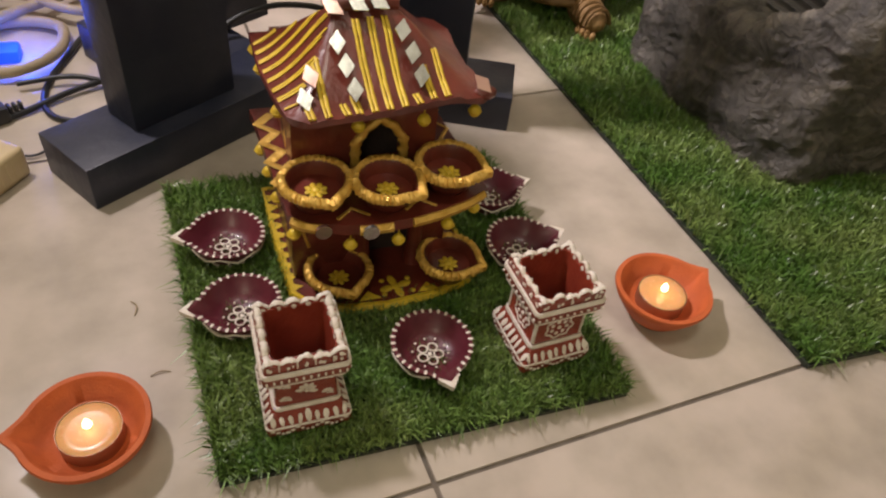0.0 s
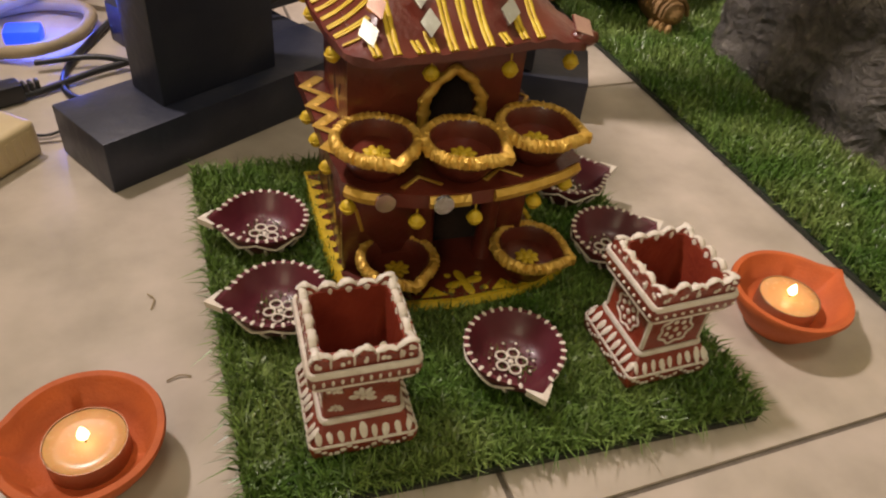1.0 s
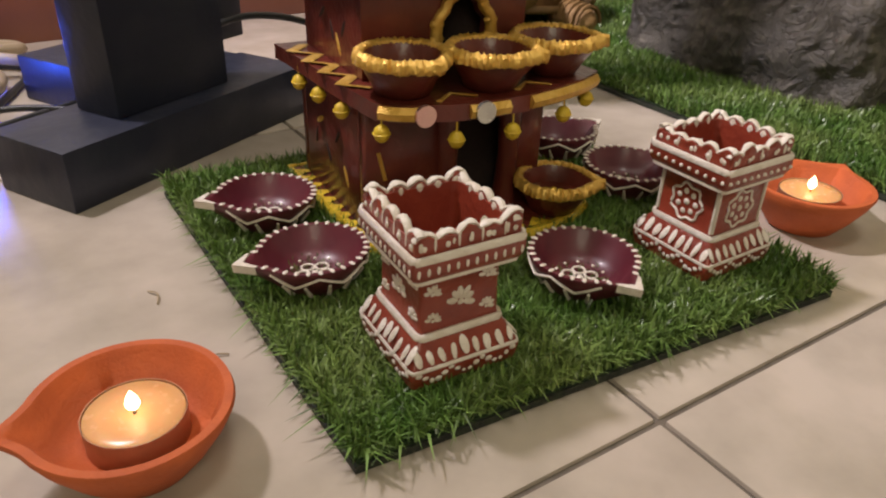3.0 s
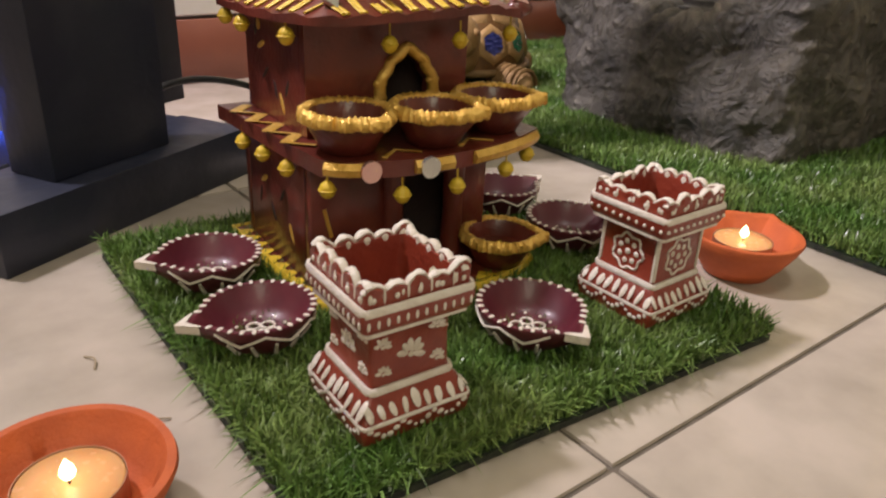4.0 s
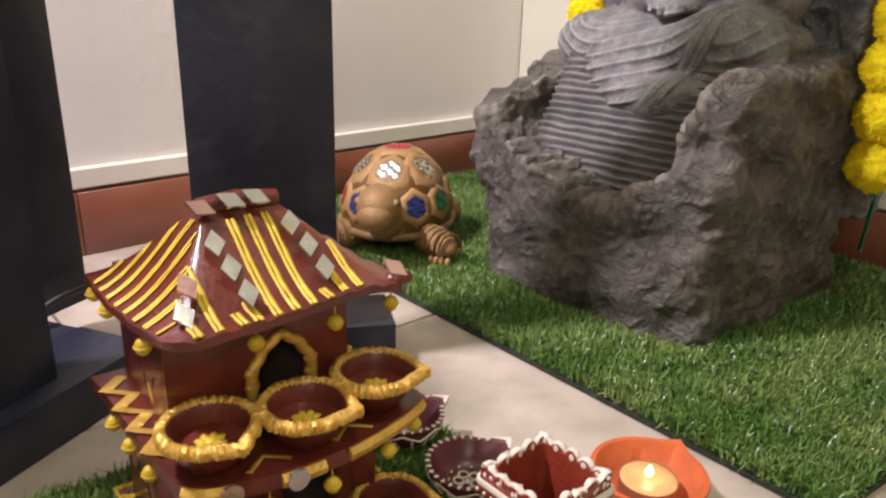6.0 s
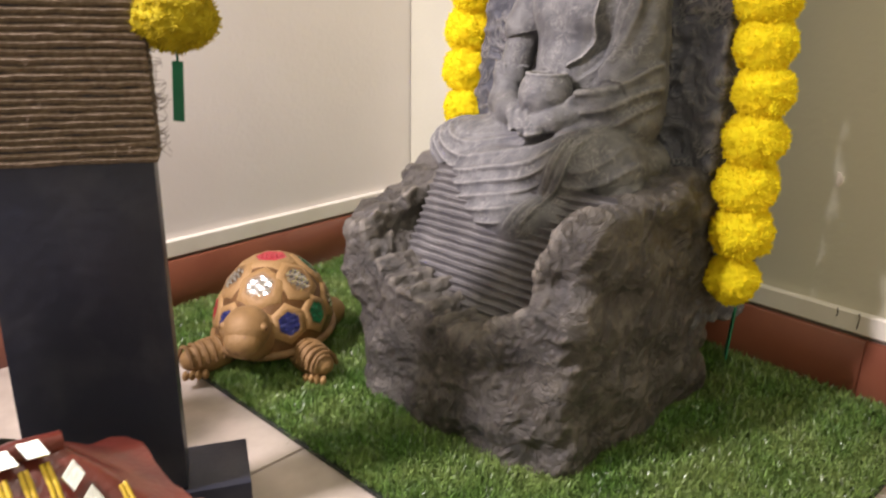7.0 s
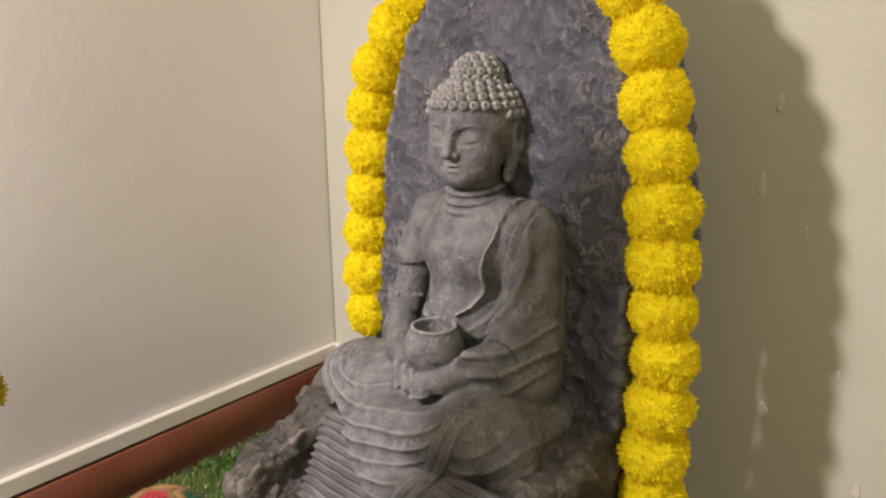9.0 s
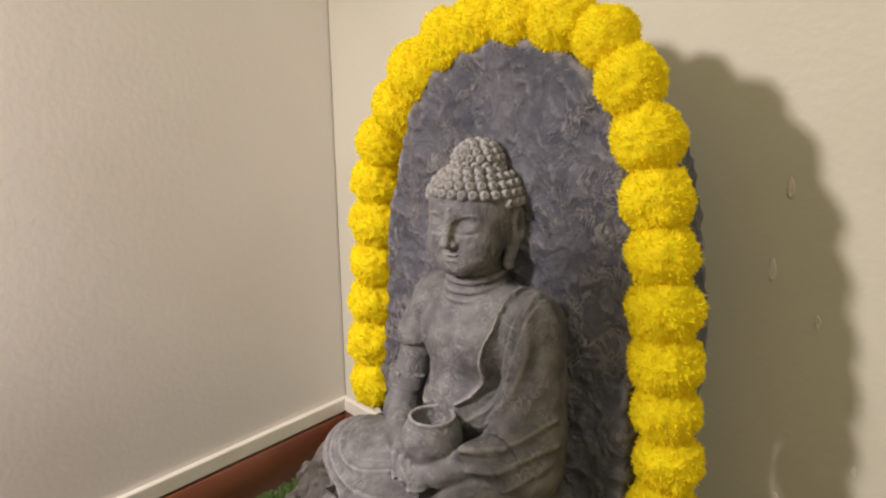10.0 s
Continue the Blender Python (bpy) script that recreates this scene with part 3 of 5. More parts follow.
def figure_dist(p):
    x, y, z = p.T
    # trunk and shoulders
    d = melt(near_ball(p, (0.735, 0.333, 0.420), (0.043, 0.060, 0.056)), near_ball(p, (0.728, 0.335, 0.362), (0.041, 0.050, 0.055)), 0.022)
    d = melt(d, near_bar(p, (0.741, 0.388, 0.440), (0.741, 0.276, 0.442), 0.029, 0.030), 0.020)
    d = melt(d, near_ball(p, (0.706, 0.356, 0.425), (0.017, 0.024, 0.024)), 0.016)
    d = melt(d, near_ball(p, (0.704, 0.308, 0.424), (0.017, 0.024, 0.024)), 0.016)
    d = melt(d, near_ball(p, (0.695, 0.335, 0.364), (0.014, 0.026, 0.018)), 0.012)
    d = melt(d, near_bar(p, (0.735, 0.335, 0.44), (0.729, 0.336, 0.50), 0.026, 0.024), 0.012)
    for k, zz in enumerate((0.466, 0.4745, 0.483)):
        q = p - (0.730, 0.335, zz)
        r = np.hypot(q[:, 0], q[:, 1]) - (0.0285 - 0.0012 * k)
        d = melt(d, np.hypot(r, q[:, 2] - 0.16 * q[:, 0]) - 0.0036, 0.0022)
    # the bare arm
    arm = near_line(p, [(0.736, 0.397, 0.436), (0.727, 0.414, 0.395), (0.714, 0.423, 0.340), (0.704, 0.420, 0.318)], [0.024, 0.019, 0.0175, 0.018])
    arm = melt(arm, near_line(p, [(0.706, 0.420, 0.322), (0.678, 0.390, 0.316), (0.655, 0.345, 0.318)], [0.018, 0.0165, 0.012]), 0.010)
    cap = near_bar(p, (0.738, 0.395, 0.440), (0.727, 0.413, 0.402), 0.0285, 0.0250)
    arm = np.minimum(arm, np.maximum(cap, 0.396 - z + 0.25 * (0.405 - y)))
    d = melt(d, arm, 0.004)
    # the sleeved arm and its hanging cloth
    sl = near_line(p, [(0.740, 0.277, 0.440), (0.734, 0.264, 0.395), (0.724, 0.259, 0.352)], [0.031, 0.0285, 0.029])
    sl = melt(sl, near_line(p, [(0.722, 0.260, 0.348), (0.695, 0.264, 0.334), (0.668, 0.281, 0.328)], [0.029, 0.025, 0.0185]), 0.016)
    sl = melt(sl, near_ball(p, (0.712, 0.256, 0.318), (0.040, 0.032, 0.030)), 0.016)
    sl = np.maximum(sl, 0.660 + 0.30 * (0.285 - y) - x)
    d = melt(d, sl, 0.010)
    # hands in the lap
    d = melt(d, near_line(p, [(0.680, 0.280, 0.325), (0.652, 0.302, 0.318), (0.643, 0.330, 0.312)], [0.013, 0.0125, 0.009]), 0.004)
    d = melt(d, near_line(p, [(0.652, 0.352, 0.318), (0.640, 0.335, 0.309), (0.638, 0.315, 0.307)], [0.013, 0.0095, 0.007]), 0.004)
    for k in range(3):
        d = melt(d, near_bar(p, (0.640, 0.350 - 0.010 * k, 0.322), (0.632, 0.342 - 0.011 * k, 0.305), 0.0042, 0.0036), 0.0015)
    # legs under the robe
    leg = melt(near_ball(p, (0.684, 0.428, 0.266), (0.054, 0.077, 0.039)), near_ball(p, (0.664, 0.262, 0.273), (0.050, 0.056, 0.042)), 0.014)
    leg = melt(leg, near_ball(p, (0.72, 0.335, 0.275), (0.07, 0.12, 0.042)), 0.02)
    skirt = near_line(p, [(0.660, 0.430, 0.248), (0.640, 0.370, 0.250), (0.636, 0.315, 0.262), (0.634, 0.275, 0.280)], [0.030, 0.032, 0.030, 0.022])
    skirt = melt(skirt, near_line(p, [(0.638, 0.400, 0.232), (0.616, 0.345, 0.222), (0.606, 0.300, 0.219), (0.622, 0.256, 0.231)], [0.024, 0.025, 0.022, 0.018]), 0.022)
    skirt = melt(skirt, near_bar(p, (0.636, 0.264, 0.238), (0.662, 0.222, 0.250), 0.020, 0.018), 0.014)
    d = melt(d, melt(leg, skirt, 0.012), 0.007)
    # the bowl
    q = p - (0.664, 0.326, 0.340)
    r = np.hypot(q[:, 0], q[:, 1])
    bowl = np.maximum(near_ball(q, (0, 0, -0.001), (0.0282, 0.0282, 0.0300)), q[:, 2] - 0.0205)
    bowl = np.minimum(bowl, np.hypot(r - 0.0200, q[:, 2] - 0.0205) - 0.0019)
    bowl = np.maximum(bowl, -near_ball(q, (0, 0, 0.016), (0.0185, 0.0185, 0.018)))
    d = melt(d, bowl, 0.0015)
    return np.minimum(d, head_dist(p))


me = skin(figure_dist, (0.578, 0.190, 0.205), (0.772, 0.520, 0.612), 0.0015, "seated_figure")


def side_of(Y, Z, line):
    """Signed distance in the front view to a line of (y, z): positive on its right-hand side as it is drawn."""
    best = np.full(len(Y), 9.0)
    sign = np.ones(len(Y))
    for (a, b), (c, e) in zip(line, line[1:]):
        t = np.clip(((Y - a) * (c - a) + (Z - b) * (e - b)) / ((c - a) ** 2 + (e - b) ** 2), 0, 1)
        dist = np.hypot(Y - a - t * (c - a), Z - b - t * (e - b))
        s = np.sign((c - a) * (Z - b) - (e - b) * (Y - a))
        closer = dist < best - 1e-9
        best, sign = np.where(closer, dist, best), np.where(closer, s, sign)
    return best * sign


def smooth_line(pts, n=6):
    return [(p.x, p.y) for p in curve([(a, b, 0) for a, b in pts], n)]


def robe(P, N):
    """Depth of the cloth over the body: hems, the folds of lap, sleeve and shoulder."""
    x, y, z = P.T
    front = step01(0.15, -0.25, N[:, 0])
    h = np.zeros(len(P))
    hem = smooth_line([(0.292, 0.500), (0.285, 0.474), (0.293, 0.423), (0.300, 0.392), (0.322, 0.368), (0.372, 0.360), (0.40, 0.362)])
    trunk = front * step01(0.335, 0.350, z) * (z < 0.49) * (x > 0.684)
    s = side_of(y, z, hem)
    h += trunk * (0.0032 * step01(0.0006, -0.0012, s) + 0.0016 * np.exp(-((s + 0.002) / 0.0018) ** 2))
    for off, amp in ((0.0165, 0.0022), (0.026, 0.0017)):
        h += trunk * amp * (2 * step01(0.0008, -0.0012, s + off) - 1) * (s < -0.003) * step01(0.34, 0.375, z) * step01(-0.05, -0.03, s)
    # the cloth that falls over the sleeve
    for line, amp in ((((0.266, 0.474), (0.256, 0.43), (0.262, 0.39), (0.278, 0.362)), 0.0024), (((0.249, 0.455), (0.243, 0.415), (0.247, 0.38)), 0.0013), (((0.232, 0.372), (0.252, 0.352), (0.285, 0.345)), 0.0030),
                      (((0.228, 0.352), (0.250, 0.334), (0.278, 0.327)), 0.0022), (((0.224, 0.338), (0.245, 0.317), (0.268, 0.312)), 0.0022), (((0.240, 0.302), (0.262, 0.298), (0.275, 0.303)), 0.0018)):
        s = side_of(y, z, smooth_line(line))
        t = np.abs(s)
        h += front * (z < 0.48) * (y < 0.30) * amp * (np.exp(-(t / 0.0030) ** 2) - 0.5 * np.exp(-((t - 0.0065) / 0.0032) ** 2)) * (x > 0.66)
    # folds swinging from the knee to the diagonal sash
    a = smooth_line([(0.262, 0.322), (0.267, 0.305), (0.276, 0.272), (0.303, 0.222), (0.315, 0.200)])
    b = smooth_line([(0.240, 0.318), (0.249, 0.302), (0.257, 0.268), (0.284, 0.222), (0.295, 0.200)])
    sa, sb = side_of(y, z, a), side_of(y, z, b)
    lap = step01(0.313, 0.302, z) * step01(0.72, 0.69, x)
    w = np.clip((y - 0.27) / 0.23, 0, 1)
    base = 0.342 - 0.044 * np.sin(np.pi * w) ** 0.75 - 0.012 * w
    phase = (base - z) / 0.0140 + 0.35 * np.sin(y * 40)
    ridge = np.exp(-((phase % 1.0 - 0.5) / 0.20) ** 2) - 0.40
    h += lap * (sa > 0.0015) * np.minimum(1, (sa - 0.0015) / 0.006) * 0.0032 * ridge * (phase > 0) * step01(0.45, 0.05, N[:, 0])
    strip = (sa < 0) & (sb > 0)
    h += lap * front * step01(0.212, 0.236, z) * (0.0038 * step01(0.0008, -0.0008, sa) * step01(-0.0008, 0.0008, sb) - 0.0022 * strip * np.exp(-((sa + 0.009) / 0.0016) ** 2))
    # the other knee
    r = np.hypot((y - 0.247) * 0.9, z - 0.302)
    ph = r / 0.0155
    h += lap * (sb < -0.001) * 0.0017 * (np.exp(-((ph % 1.0 - 0.5) / 0.2) ** 2) - 0.4) * (ph > 0.6) * (ph < 3.6) * step01(0.5, 0.0, N[:, 0])
    return h


def face(P, N):
    """Fine relief of the calm face: brow ridges, the slits of the lowered lids, the mouth line."""
    q = to_head(P)
    u, v = np.abs(q[:, 1]) * 1000, (q[:, 2] - 0.500) * 1000
    on = step01(0.016, 0.026, q[:, 0]) * (q[:, 2] > 0.488) * (q[:, 2] < 0.556)
    brow = 36.5 + 6.5 * np.sin(np.clip((u - 2) / 24, 0, 1) * 2.3)
    h = 1.1 * np.exp(-((v - brow) / 1.4) ** 2) * step01(30, 22, u) * step01(1, 4, u)
    slit = 28.0 - 1.3 * np.sin(np.clip((u - 5) / 20, 0, 1) * np.pi)
    h -= 1.5 * np.exp(-((v - slit) / 0.9) ** 2) * step01(4.5, 7, u) * step01(26, 22, u)
    smile = (u / 9) ** 2 * 1.5
    h -= 1.4 * np.exp(-((v - smile - 5.2) / 0.8) ** 2) * step01(11, 7.5, u)
    h += 0.6 * np.exp(-((v - smile - 10.2) / 1.2) ** 2) * step01(6, 3, u)
    return on * h * 0.001


P, N = positions(me), normals(me)
P += N * (robe(P, N) + face(P, N))[:, None]
me.vertices.foreach_set("co", P.ravel())
me = roughen(me, [(0.02, 0.0004, False), (0.006, 0.00030, False)])
g = Geo()
g.v, g.f = positions(me).tolist(), [tuple(f.vertices) for f in me.polygons]
g.m = [0] * len(g.f)
bpy.data.meshes.remove(me)


def curls(c, r, first, last, step, size, keep):
    """Rings of snail curls over the dome with centre c and radii r, in the head's frame."""
    n = int(round((last - first) / step))
    for i in range(n + 1):
        e = first + (last - first) * i / n
        m = max(1, int(2 * math.pi * math.cos(e) * 0.5 * (r[0] + r[1]) / (size * 2.02)))
        for j in range(m):
            a = 2 * math.pi * (j + 0.5 * (i % 2)) / m
            d = Vector((math.cos(e) * math.cos(a), math.cos(e) * math.sin(a), math.sin(e)))
            p = Vector((c[0] + r[0] * d.x, c[1] + r[1] * d.y, c[2] + r[2] * d.z))
            if keep(p):
                w = from_head(*p)
                out = (from_head(*(p + d)) - w).normalized()
                m3 = out.to_track_quat("Z", "Y").to_matrix()
                rim = [(size, -0.4), (size * 1.02, 0.1), (size * 0.86, 0.62), (size * 0.55, 0.92), (size * 0.34, 0.86), (size * 0.26, 0.66), (size * 0.20, 0.98), (size * 0.04, 1.06)]
                k = 10
                vs = [w + m3 @ Vector((rr * math.cos(0.628 * q), rr * math.sin(0.628 * q), zz * size)) for rr, zz in rim for q in range(k)]
                g.add(vs, [(y * k + q, y * k + (q + 1) % k, (y + 1) * k + (q + 1) % k, (y + 1) * k + q) for y in range(len(rim) - 1) for q in range(k)] + [tuple((len(rim) - 1) * k + q for q in range(k))])


curls((-0.003, 0, 0.549), (0.0440, 0.0435, 0.0340), -0.62, 1.00, 0.23, 0.0047, lambda p: p.z > 0.5585 - 1.05 * max(0, 0.026 - p.x) and (abs(p.y) < 0.036 or p.z > 0.549 or p.x < -0.018))
curls((-0.006, 0, 0.583), (0.0218, 0.0218, 0.0190), -0.05, 1.5, 0.29, 0.0043, lambda p: True)
part("seated_figure", g, STONE, fountain, "seated robed stone figure holding a bowl")


# ---- artificial grass ----
def blades(quad, n, h, seed, z0=0.006, skip=None):
    """Many curved blades of uneven length and lean, over the plan quad."""
    rng = np.random.default_rng(seed)
    q = np.array(quad, float)
    uv = rng.random((n, 2))
    # tufts: pull some of the roots together
    cell = 0.011 / np.array([np.linalg.norm(q[1] - q[0]), np.linalg.norm(q[3] - q[0])])
    uv = np.where(rng.random((n, 1)) < 0.75, (np.floor(uv / cell) + 0.5 + rng.normal(0, 0.2, (n, 2))) * cell, uv).clip(0.002, 0.998)
    u, v = uv[:, :1], uv[:, 1:]
    root = q[0] * (1 - u) * (1 - v) + q[1] * u * (1 - v) + q[2] * u * v + q[3] * (1 - u) * v
    if skip is not None:
        keep = ~((root[:, 0] > skip[0]) & (root[:, 0] < skip[2]) & (root[:, 1] > skip[1]) & (root[:, 1] < skip[3]))
        root = root[keep]
    n = len(root)
    head = rng.random(n) * 2 * np.pi
    lean = np.abs(rng.normal(0.55, 0.5, n)).clip(0.02, 1.5)
    ht = h * rng.uniform(0.55, 1.15, n)
    wd = rng.uniform(0.00045, 0.00085, n)
    d = np.stack([np.cos(head), np.sin(head)], 1)
    face = head + np.pi / 2 + rng.normal(0, 0.5, n)
    s = np.stack([np.cos(face), np.sin(face)], 1) * wd[:, None]
    mid = root + d * (ht * lean * 0.30)[:, None]
    tip = root + d * (ht * lean * 0.95)[:, None]
    zr = np.full(n, z0)
    zm = z0 + ht * 0.6 * np.cos(lean * 0.4)
    zt = z0 + ht * np.cos(lean * 0.85)
    V = np.zeros((n, 5, 3))
    V[:, 0, :2], V[:, 1, :2], V[:, 2, :2], V[:, 3, :2], V[:, 4, :2] = root - s, root + s, mid - s * 0.9, mid + s * 0.9, tip
    V[:, 0, 2] = V[:, 1, 2] = zr
    V[:, 2, 2] = V[:, 3, 2] = zm
    V[:, 4, 2] = zt
    k = (np.arange(n) * 5)[:, None]
    F4, F3 = k + [0, 1, 3, 2], k + [2, 3, 4]
    me = bpy.data.meshes.new("grass_blades")
    me.from_pydata(V.reshape(-1, 3).tolist(), [], F4.tolist() + F3.tolist())
    me.polygons.foreach_set("use_smooth", [True] * len(me.polygons))
    return me


def turf(name, quad, n, h, seed, label, skip=None):
    t = thing(name, label, "grass mat", pose(0, 0, 0))
    inner = np.array(quad, float)
    c = inner.mean(0)
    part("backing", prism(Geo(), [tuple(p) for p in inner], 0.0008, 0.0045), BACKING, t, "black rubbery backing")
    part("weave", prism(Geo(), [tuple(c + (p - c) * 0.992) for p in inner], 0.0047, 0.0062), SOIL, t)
    ob = part("turf_pile", blades(quad, n, h, seed, 0.0058, skip), GRASS, t, "dense green artificial grass blades")
    ob["kind"] = "stuff"
    return t


turf("small_grass_mat", [(-0.003, 0.0), (0.279, 0.0), (0.268, 0.276), (-0.022, 0.280)], 70000, 0.0140, 3, "square artificial grass mat under the clay house", (0.066, 0.119, 0.198, 0.250))
turf("large_grass_mat", [(0.430, -0.011), (CX - 0.014, -0.02), (CX - 0.014, CY - 0.03), (0.372, wall_y(0.372) - 0.016)], 150000, 0.0145, 5, "long artificial grass mat under the fountain", (0.55, 0.20, 0.79, 0.45))


# ---- oil lamps ----
def bowl_profile(R, H, foot=0.5, lip=0.10, depth=0.25):
    return [(R * foot * 0.9, 0, 0), (R * foot, H * 0.03, 0), (R * 0.74, H * 0.35, 0.15), (R * 0.92, H * 0.72, 0.6), (R, H * 0.94, 1), (R * 0.985, H, 1), (R * (1 - lip), H, 1),
            (R * (0.96 - lip), H * 0.93, 0.9), (R * 0.72, H * 0.5, 0.4), (R * 0.5, H * (depth + 0.05), 0.1), (R * 0.15, H * depth, 0)]


def rim_point(R, a, spout, pinch, w=1.0):
    a = a % (2 * math.pi)
    d = min(a, 2 * math.pi - a)
    r = R * (1 + spout * w * max(0.0, 1 - d / (pinch * 1.9)) ** 2.0)
    return r * math.cos(a), r * math.sin(a)


def painted_diya():
    R, H, SP, PI = 0.0286, 0.0222, 0.40, 0.27
    d = thing("painted_diya", "maroon clay oil lamp with white painted rim", "oil lamp", pose(0, 0, 0), group="painted lamps on the mat")
    b = part("bowl", lathe(Geo(), bowl_profile(R, H, 0.48, 0.09), 72, SP, PI), MAROON, d)
    g = Geo()
    n = 30
    for i in range(n):
        a = 2 * math.pi * (i + 0.5) / n
        if min(a, 2 * math.pi - a) < 0.27:
            continue
        x, y = rim_point(R * 0.95, a, SP, PI)
        ball(g, (x, y, H + 0.0001), (0.0021, 0.0012, 0.0007), 8, 5, Matrix.Rotation(a, 3, "Z"))
    part("rim_dots", g, WHITEP, b, "white painted rim dots")
    g = Geo()
    A = [(-0.24 + 0.04 * i) for i in range(13)]
    top = [rim_point(R * 1.012, a, SP, PI) for a in A]
    low = [rim_point(R * (0.90 + 0.35 * abs(a)), a, SP, PI, 0.95) for a in A]
    vs, fs = [], []
    for (x, y), (u, v) in zip(top, low):
        vs += [(x, y, H * 0.84), (x * 1.01, y * 1.01, H + 0.0008), (u, v, H + 0.0009), (u, v, H * 0.93)]
    for i in range(12):
        fs += [(4 * i + j, 4 * i + 4 + j, 4 * i + 5 + j, 4 * i + 1 + j) for j in range(3)]
    g.add(vs, fs)
    part("white_lip", g, WHITEP, b, "white painted pouring lip")
    g = Geo()
    z = []
    for i in range(97):
        a = 0.42 + (2 * math.pi - 0.84) * i / 96
        w = abs(((i / 8) % 2) - 1)
        r = R * (0.935 + 0.05 * w)
        x, y = rim_point(r, a, SP, PI, 0.7)
        z.append((x, y, H * (0.62 + 0.25 * w)))
    tube(g, z, 0.0008, 5)
    for i in range(12):
        a = 0.6 + (2 * math.pi - 1.2) * i / 11
        tube(g, [(R * 0.90 * math.cos(a), R * 0.90 * math.sin(a), H * 0.60), (R * 0.70 * math.cos(a + 0.05), R * 0.70 * math.sin(a + 0.05), H * 0.26)], [0.0008, 0.0014], 5)
    part("side_pattern", g, WHITEP, b, "white painted waves")
    g = Geo()
    zb = H * 0.34
    for i in range(5):
        a = 2 * math.pi * i / 5
        c = (0.0062 * math.cos(a), 0.0062 * math.sin(a))
        tube(g, [(c[0] + 0.0034 * math.cos(b), c[1] + 0.0034 * math.sin(b), zb + 0.05 * (c[0] ** 2 + c[1] ** 2) ** 0.5) for b in [k * 0.6283 for k in range(10)]], 0.0007, 5, True)
        ball(g, (0.0125 * math.cos(a + 0.6), 0.0125 * math.sin(a + 0.6), zb + 0.0014), (0.001, 0.001, 0.0007), 6, 4)
        ball(g, (0.0128 * math.cos(a), 0.0128 * math.sin(a), zb + 0.0016), (0.001, 0.001, 0.0007), 6, 4)
    ball(g, (0, 0, zb), (0.0018, 0.0018, 0.001), 8, 5)
    part("flower_motif", g, WHITEP, b, "white line flower inside")
    return d


first = painted_diya()
first.matrix_world = pose(0.0225, 0.1925, 0.0105, 1, -2, 179)
for x, y, rz, rx in ((0.0255, 0.1195, 180, 2), (0.1465, 0.0565, -86, -1), (0.2465, 0.1385, 8, 2), (0.2435, 0.2085, 2, -2)):
    copy_thing(first, pose(x, y, 0.0105, rx, 1, rz))


def gold_diya():
    R, H, SP, PI = 0.0234, 0.0205, 0.22, 0.30
    d = thing("gold_diya", "small clay lamp with crinkled gold rim", "oil lamp", pose(0, 0, 0), group="gold-rimmed lamps on the clay house")
    b = part("bowl", lathe(Geo(), bowl_profile(R, H, 0.6, 0.16, 0.42), 64, SP, PI), CLAY, d)
    g = Geo()
    n = 150
    rows = ((0.82, 0.95, 0.2), (0.85, 1.05, 0.6), (0.95, 1.09, 1.0), (1.06, 1.00, 1.3), (1.08, 0.84, 1.3), (1.02, 0.76, 0.6))
    vs = []
    for k, (rr, zz, w) in enumerate(rows):
        for i in range(n):
            pleat = 0.5 * math.sin(i * 1.9) + noise.noise(Vector((i * 0.55, k * 0.4, 1)))
            x, y = rim_point(R * (rr + 0.036 * w * pleat), 2 * math.pi * i / n, SP, PI)
            vs.append((x, y, H * (zz + 0.09 * w * noise.noise(Vector((i * 0.7, k * 0.9, 5))))))
    g.add(vs, [(k * n + i, k * n + (i + 1) % n, (k + 1) % 6 * n + (i + 1) % n, (k + 1) % 6 * n + i) for k in range(6) for i in range(n)])
    part("gold_rim", g, GOLD, d, "crinkled metallic gold rim")
    g = Geo()
    for i in range(8):
        a = 2 * math.pi * i / 8
        ball(g, (0.0050 * math.cos(a), 0.0050 * math.sin(a), H * 0.50), (0.0034, 0.0022, 0.0012), 6, 4, Matrix.Rotation(a, 3, "Z"))
    ball(g, (0, 0, H * 0.52), (0.003, 0.003, 0.0016), 8, 5)
    part("gold_flower", g, YELLOW, b, "yellow painted flower inside")
    return d


gold = gold_diya()
gold.matrix_world = pose(0.0835, 0.1375, 0.1003, 0, 0, -78)
for x, y, z, rz in ((0.1305, 0.1300, 0.1003, -48), (0.1775, 0.1395, 0.1003, -35), (0.183, 0.1310, 0.0165, -38), (0.098, 0.1340, 0.0165, -80)):
    copy_thing(gold, pose(x, y, z, 0, 0, rz))


def tealight_diya():
    R, H, SP, PI = 0.0382, 0.030, 0.25, 0.22
    d = thing("terracotta_diya", "plain orange terracotta lamp standing on the tiles", "oil lamp", pose(0, 0, 0), group="terracotta lamps")
    g = lathe(Geo(), bowl_profile(R, H, 0.55, 0.10, 0.36), 84, SP, PI, wob=0.010)
    part("bowl", g, TERRA, d)
    return d


